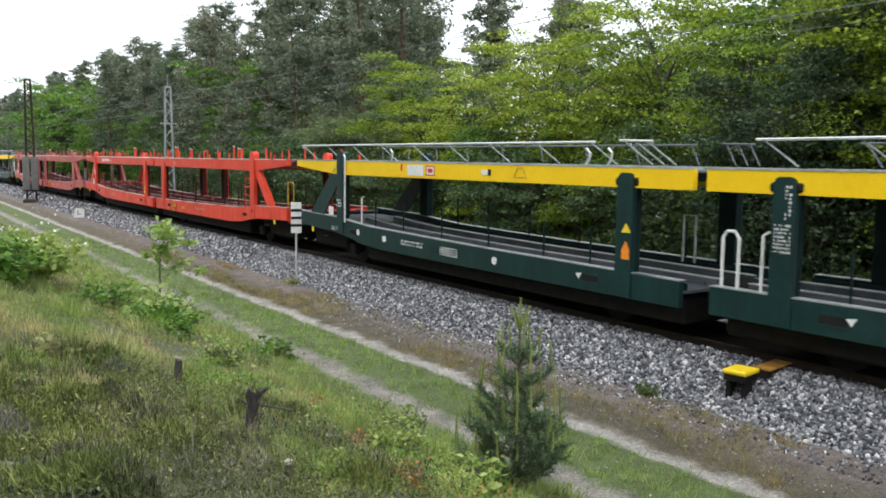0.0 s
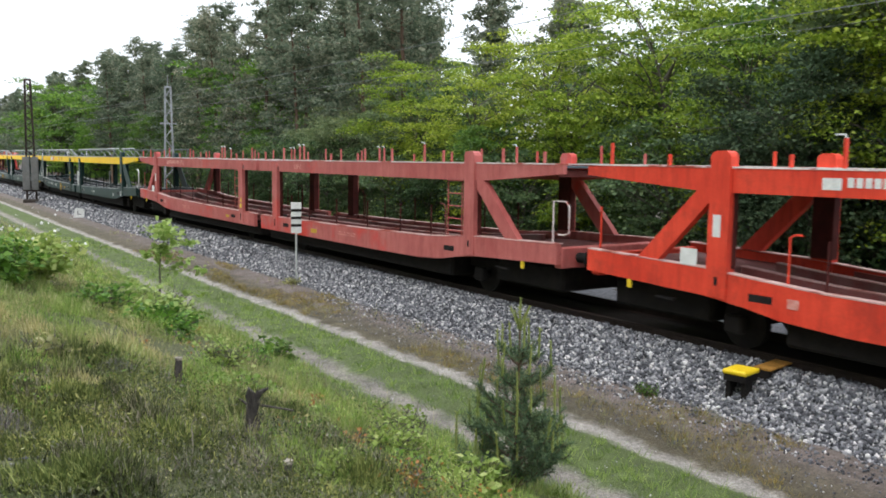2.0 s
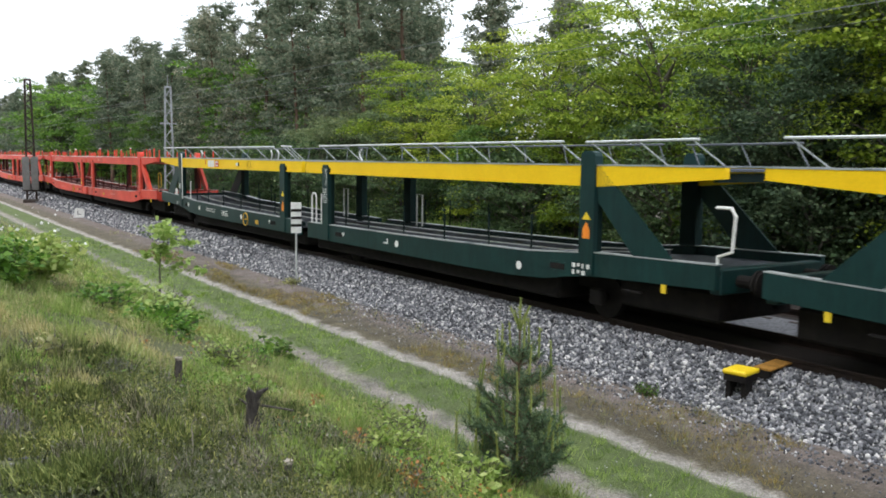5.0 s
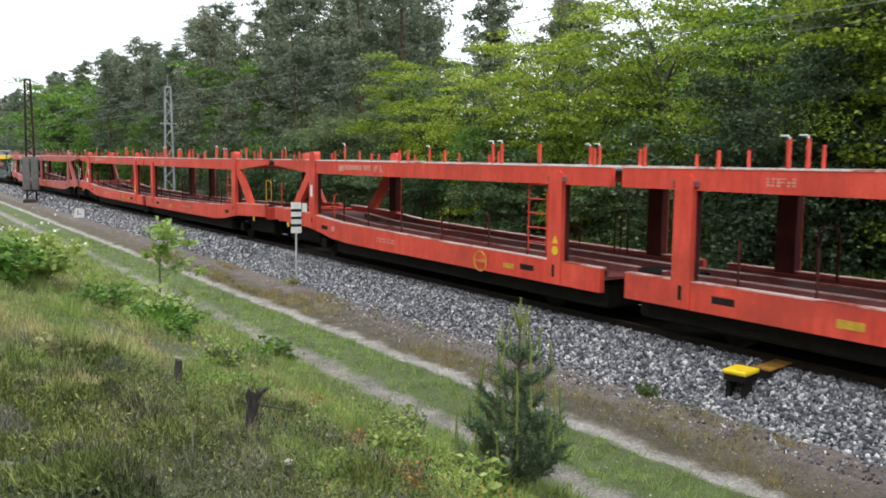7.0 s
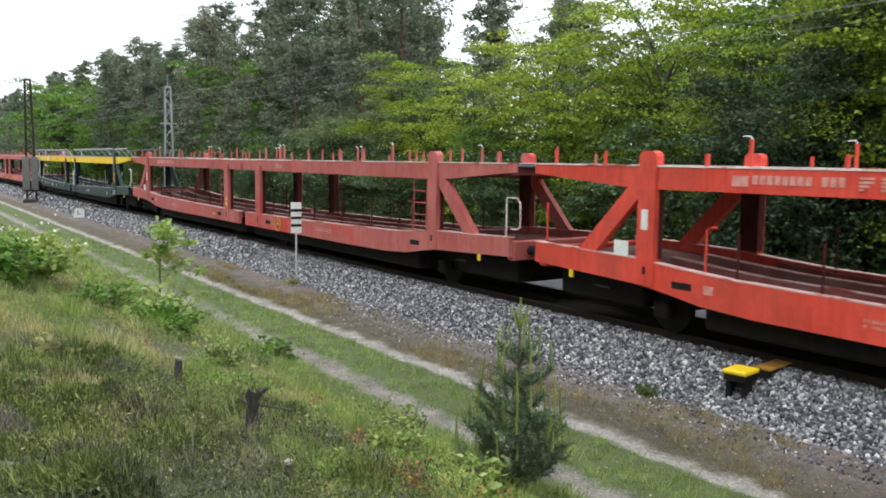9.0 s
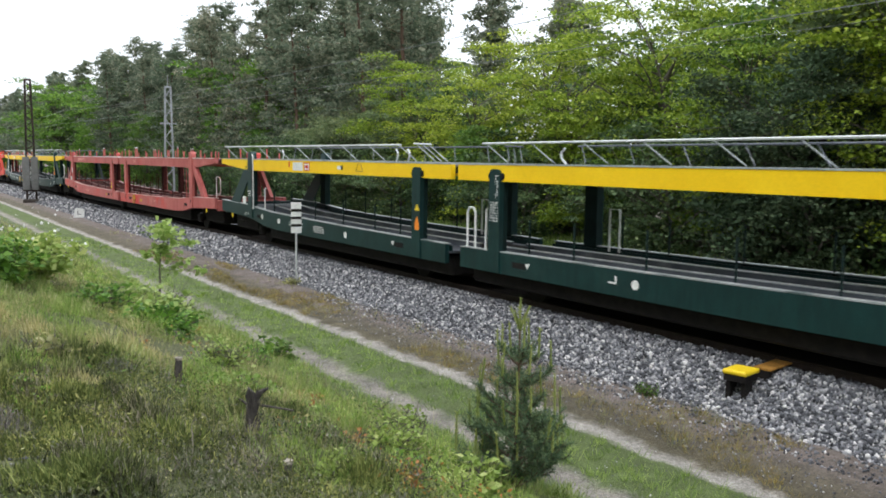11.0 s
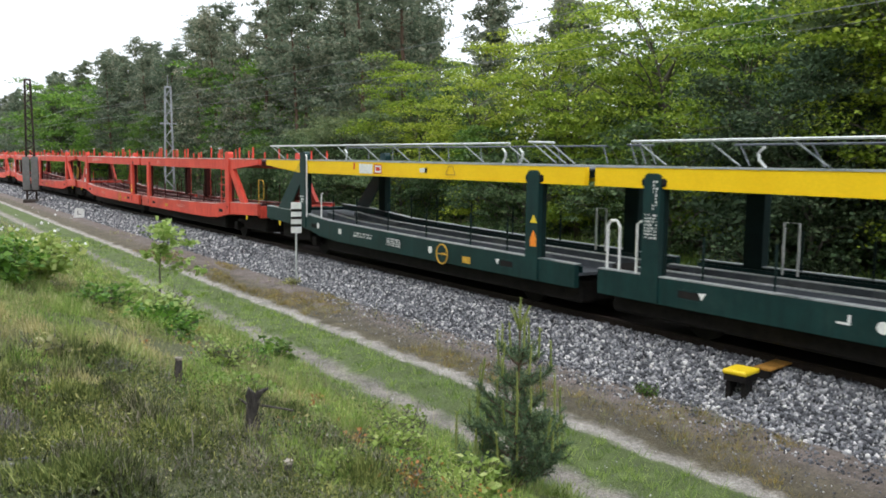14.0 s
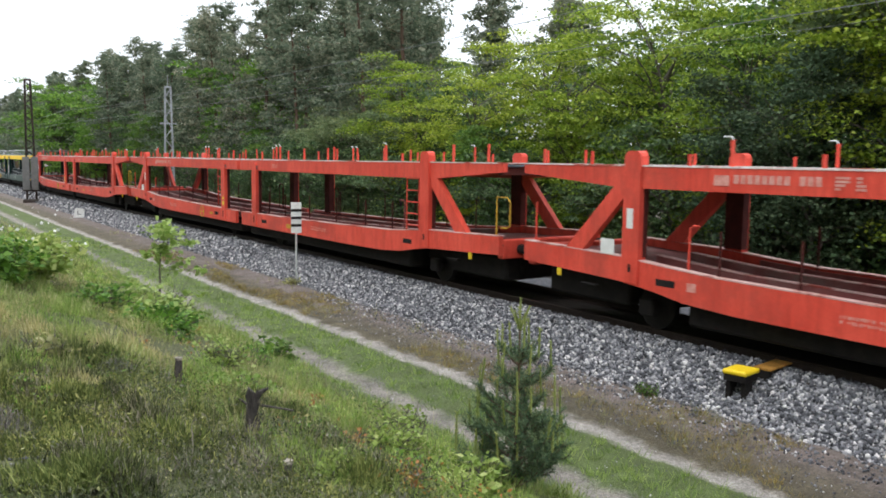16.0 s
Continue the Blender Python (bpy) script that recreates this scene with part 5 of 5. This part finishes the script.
            if sg == 1:
                P("grab_rail", lambda bm: tube(bm, [(X(0.75), -1.25, 1.30), (X(0.75), -1.25, 2.14), (X(0.40), -1.25, 2.14), (X(0.30), -1.25, 2.04), (X(0.30), -1.25, 1.55), (X(0.42), -1.25, 1.50), (X(0.6), -1.25, 1.50)], 0.017, 6), WORN_EDGE if seed == 3 else HANDWHEEL, "bent tubular grab rail")
            else:
                P("grab_rail", lambda bm: tube(bm, [(X(0.55), -1.25, 1.25), (X(0.55), -1.25, 2.10)], 0.020, 6), body, "upright grab rail")
            P("grab_rail", lambda bm: tube(bm, [(X(4.4), -1.30, 1.16), (X(4.4), -1.30, 1.86), (X(4.48), -1.30, 1.90), (X(4.6), -1.30, 1.90)], 0.018, 6), inner if sg == 1 else body, "slim upright grab rail")
            P("grab_hoop", lambda bm: tube(bm, [(X(13.3), 1.2, 0.95), (X(13.3), 1.2, 1.78), (X(13.2), 1.2, 1.88), (X(13.0), 1.2, 1.88), (X(12.92), 1.2, 1.78), (X(12.92), 1.2, 0.95)], 0.018, 6), SHADED_RED)
        else:
            if sg == 1:
                P("grab_rail", lambda bm: tube(bm, [(X(0.46), -1.35, 1.30), (X(0.46), -1.35, 1.46), (X(0.20), -1.35, 1.56), (X(0.16), -1.35, 2.10), (X(0.24), -1.35, 2.22), (X(0.52), -1.35, 2.22)], 0.028, 6), WHITE, "white bent grab rail")
            if sg == 1:
                P("grab_hoop", lambda bm: tube(bm, [(X(15.05), -1.36, 0.98), (X(15.05), -1.36, 1.78), (X(14.98), -1.36, 1.88), (X(14.84), -1.36, 1.88), (X(14.76), -1.36, 1.78), (X(14.76), -1.36, 0.98)], 0.026, 6), WHITE, "white tubular grab hoop")
                P("grab_rail", lambda bm: tube(bm, [(X(14.32), -1.40, 1.0), (X(14.32), -1.40, 1.86), (X(14.22), -1.40, 1.92)], 0.024, 6), WHITE, "white upright grab rail")
            if sg == -1:
                P("grab_rail", lambda bm: tube(bm, [(X(3.58), -1.47, 1.16), (X(3.58), -1.47, 2.95), (X(3.5), -1.46, 3.0)], 0.022, 6), WHITE, "white upright grab rail")
                P("grab_rail", lambda bm: tube(bm, [(X(4.35), -1.36, 1.14), (X(4.35), -1.36, 1.86), (X(4.45), -1.36, 1.90)], 0.022, 6), WHITE, "white upright grab rail")
            P("grab_hoop", lambda bm: tube(bm, [(X(13.3), 1.2, 0.95), (X(13.3), 1.2, 1.88), (X(13.0), 1.2, 1.88), (X(13.0), 1.2, 0.95)], 0.024, 6), WHITE, "white tubular grab hoop")
    # markings on the side towards the path
    F = -1.444
    def M(name, mat, label, fill):
        ob = P(name, fill, mat, label)
        if "lettering" in name or "worn_patch" in name:
            tagged(ob, kind="stuff")
    if red:
        FB = -1.424
        M("beam_lettering", WHITE if seed == 1 else FAINT_MARK, "row of worn pale lettering", lambda bm: (bars(bm, -10.22, -8.76, 2.53, 2.73, FB, 1, 12, 3, dense=True), box(bm, -10.58, -10.30, FB - 0.004, FB, 2.56, 2.72)))
        M("worn_patch", FAINT_MARK, "pale worn inscription panel", lambda bm: bars(bm, -8.6, -8.0, 2.54, 2.74, FB, 4, 2, 8))
        M("worn_patch", FAINT_MARK, "pale worn inscription panel", lambda bm: bars(bm, 3.0, 3.5, 2.56, 2.70, FB, 3, 6, 9))
        if seed != 2:
            M("handwheel", HANDWHEEL, "yellow spoked brake handwheel", lambda bm: (ring(bm, 3.35, -1.52, 0.80, 0.21, 0.016), tube(bm, [(3.14, -1.52, 0.80), (3.56, -1.52, 0.80)], 0.015), tube(bm, [(3.35, -1.52, 0.80), (3.35, -1.52, 1.0)], 0.015), tube(bm, [(3.35, -1.40, 0.8), (3.35, -1.53, 0.8)], 0.03)))
        M("mark", HANDWHEEL, "faded yellow mark", lambda bm: box(bm, 4.2, 4.6, F - 0.004, F, 0.72, 0.84))
        if seed == 2:
            M("handwheel", HANDWHEEL, "yellow spoked brake handwheel", lambda bm: (ring(bm, -3.8, -1.52, 0.78, 0.21, 0.016), tube(bm, [(-4.01, -1.52, 0.78), (-3.59, -1.52, 0.78)], 0.015), tube(bm, [(-3.8, -1.40, 0.78), (-3.8, -1.53, 0.78)], 0.03)))
        M("mark", HANDWHEEL, "faded yellow mark", lambda bm: box(bm, -3.1, -2.75, F - 0.004, F, 0.72, 0.82))
        M("warning_sign", YELLOW_MARK, "yellow warning plates on the post", lambda bm: (slab(bm, [(-1.57, 1.36), (-1.41, 1.36), (-1.49, 1.51)], -1.476, -1.47), disc(bm, -1.49, -1.476, 1.22, 0.085, 0.006)))
        M("label_plate", WHITE, "pale label plate on the post", lambda bm: box(bm, -12.32, -12.18, -1.476, -1.47, 1.78, 2.12))
        M("label_plate", WHITE, "white data panel", lambda bm: box(bm, -12.95, -12.62, -1.45, -1.444, 1.30, 1.56, 0.0))
        M("lettering", FAINT_MARK, "rows of worn pale lettering", lambda bm: (bars(bm, -8.4, -7.4, 0.76, 0.90, F, 2, 18, 4), box(bm, -11.0, -10.82, F - 0.004, F, 0.86, 1.0)))
        M("lettering", FAINT_MARK, "rows of worn pale lettering", lambda bm: bars(bm, 6.0, 7.0, 0.78, 0.90, F, 2, 16, 5))
    else:
        FB = -1.424
        M("logo_panel", WHITE, "white panel, partly worn off", lambda bm: box(bm, -8.73, -8.01, FB - 0.004, FB, 2.52, 2.77))
        M("logo_frame", RED_MARK, "red square frame round a red block", lambda bm: [box(bm, a, b, FB - 0.008, FB, c, d) for a, b, c, d in ((-7.91, -7.88, 2.53, 2.76), (-7.56, -7.53, 2.53, 2.76), (-7.91, -7.53, 2.53, 2.556), (-7.91, -7.53, 2.734, 2.76), (-7.82, -7.62, 2.60, 2.69))])
        M("logo_panel", WHITE, "white square behind the emblem", lambda bm: box(bm, -7.91, -7.53, FB - 0.004, FB, 2.53, 2.76))
        M("label_plate", WHITE, "small pale plate on the yellow beam", lambda bm: box(bm, -5.72, -5.50, FB - 0.006, FB, 2.60, 2.70))
        M("label_plate", BLACK_STEEL, "small black plate on the yellow beam", lambda bm: box(bm, -5.50, -5.40, FB - 0.006, FB, 2.59, 2.71))
        M("hanger_mark", HANDWHEEL, "dark outlined bracket mark on the beam", lambda bm: (tube(bm, [(-4.62, FB - 0.004, 2.56), (-4.52, FB - 0.004, 2.76), (-4.34, FB - 0.004, 2.76), (-4.24, FB - 0.004, 2.56)], 0.012), tube(bm, [(-4.62, FB - 0.004, 2.57), (-4.24, FB - 0.004, 2.57)], 0.012)))
        M("rust_streak", RED_MARK, "small red tab on the beam", lambda bm: box(bm, -9.05, -8.97, FB - 0.006, FB, 2.62, 2.79))
        M("lettering", WHITE, "rows of white lettering on the sill", lambda bm: (bars(bm, -9.0, -7.95, 0.79, 0.94, F, 2, 24, 14), bars(bm, -7.25, -6.55, 0.72, 0.93, F, 4, 18, 15), box(bm, -9.9, -9.72, F - 0.004, F, 0.82, 0.96)))
        for x in (-11.2, -5.2, 5.5, 10.3):
            M("round_mark", WHITE, "round white mark", lambda bm: disc(bm, x, F - 0.004, 0.82 if abs(x) < 11 else 0.95, 0.085, 0.004))
        M("end_lettering", WHITE, "small white lettering by the end", lambda bm: (bars(bm, -12.7, -12.3, 0.90, 1.02, -1.474, 2, 5, 16), bars(bm, 11.9, 12.4, 0.80, 1.05, -1.474, 2, 4, 17), bars(bm, -12.4, -12.08, 1.55, 1.78, -1.474, 3, 4, 18)))
        M("label_plate", WHITE, "white data panel", lambda bm: box(bm, -12.95, -12.66, -1.45, -1.444, 1.32, 1.56))
        M("post_lettering", WHITE, "white lettering on the post", lambda bm: (bars(bm, 1.40, 1.68, 1.62, 2.05, -1.474, 8, 8, 19), bars(bm, 1.56, 1.68, 2.10, 2.6, -1.474, 9, 2, 20)))
        M("warning_sign", YELLOW_MARK, "yellow warning triangle", lambda bm: slab(bm, [(-1.58, 1.70), (-1.36, 1.70), (-1.47, 1.86)], -1.476, -1.47))
        M("warning_sign", ORANGE_MARK, "orange warning plate", lambda bm: slab(bm, [(-1.56, 1.24), (-1.38, 1.24), (-1.38, 1.40), (-1.47, 1.56), (-1.56, 1.40)], -1.476, -1.47))
        M("warning_sign", YELLOW_MARK, "yellow warning triangle", lambda bm: slab(bm, [(12.12, 1.86), (12.34, 1.86), (12.23, 2.0)], -1.476, -1.47))
        M("warning_sign", ORANGE_MARK, "orange warning plate", lambda bm: slab(bm, [(12.14, 1.52), (12.32, 1.52), (12.32, 1.68), (12.23, 1.82), (12.14, 1.68)], -1.476, -1.47))
        if seed == 4:
            M("handwheel", HANDWHEEL, "yellow spoked brake handwheel", lambda bm: (ring(bm, -4.6, -1.52, 0.78, 0.22, 0.018), tube(bm, [(-4.6, -1.40, 0.78), (-4.6, -1.53, 0.78)], 0.03), tube(bm, [(-4.82, -1.52, 0.78), (-4.38, -1.52, 0.78)], 0.014)))
            M("mark", HANDWHEEL, "yellow plate on the sill", lambda bm: box(bm, -3.9, -3.6, F - 0.004, F, 0.66, 0.80))
        M("mark", WHITE, "white arrow mark", lambda bm: slab(bm, [(2.62, 0.76), (2.70, 0.88), (2.54, 0.86)], F - 0.004, F))
        M("mark", WHITE, "small pale bracket mark", lambda bm: (box(bm, 4.86, 5.06, F - 0.004, F, 0.78, 0.81), box(bm, 5.02, 5.06, F - 0.004, F, 0.81, 0.92)))
        M("mark", WHITE, "white arrow mark", lambda bm: slab(bm, [(-2.64, 0.76), (-2.56, 0.88), (-2.72, 0.86)], F - 0.004, F))
    return w


LABELS = {"b": "bright red steel double-deck car-carrier wagon, empty, in a moving train", "m": "worn red steel double-deck car-carrier wagon, empty, in a moving train",
          "p": "faded, patchy red double-deck car-carrier wagon, empty, in a moving train", "g": "dark green double-deck car-carrier wagon with yellow beams and brake handwheel",
          "h": "dark green double-deck car-carrier wagon with yellow upper beams and pale railings"}
ORDER = "hbpggmmphpgmmmgh"
first, wagons = {}, []
for c in ORDER:
    if c not in first:
        first[c] = {"b": lambda: make_wagon("red", RED_BRIGHT, RED_BRIGHT, MAROON, WORN_EDGE, 1), "m": lambda: make_wagon("red", RED_MID, RED_MID, MAROON, WORN_EDGE, 2),
                    "p": lambda: make_wagon("red", RED_PALE, RED_PALE, MAROON, WORN_EDGE, 3), "g": lambda: make_wagon("green", GREEN_PAINT, YELLOW_PAINT, GREEN_PAINT, PALE_EDGE, 4),
                    "h": lambda: make_wagon("green", GREEN_PAINT, YELLOW_PAINT, GREEN_PAINT, PALE_EDGE, 5)}[c]()
        wagons.append(tagged(first[c], LABELS[c]))
    else:
        wagons.append(copy_thing(first[c], Matrix()))

def run(t):
    """How far the train has run along the line after t seconds, in metres: about 22 m/s, slowly gaining, with a slight surge."""
    return 1.2 + 21.783 * t + 0.013 * t * t + 0.09 * math.sin(math.pi * t / 16) + (0.23 if abs(t - round(t)) < 0.1 else -0.22)


def motions():
    for k, w in enumerate(wagons):
        walk(w, [(i / 2, pose(5.25 - 31 * k - 15.5 + run(i / 2), TRACKS[0], 0)) for i in range(33)])


motions()
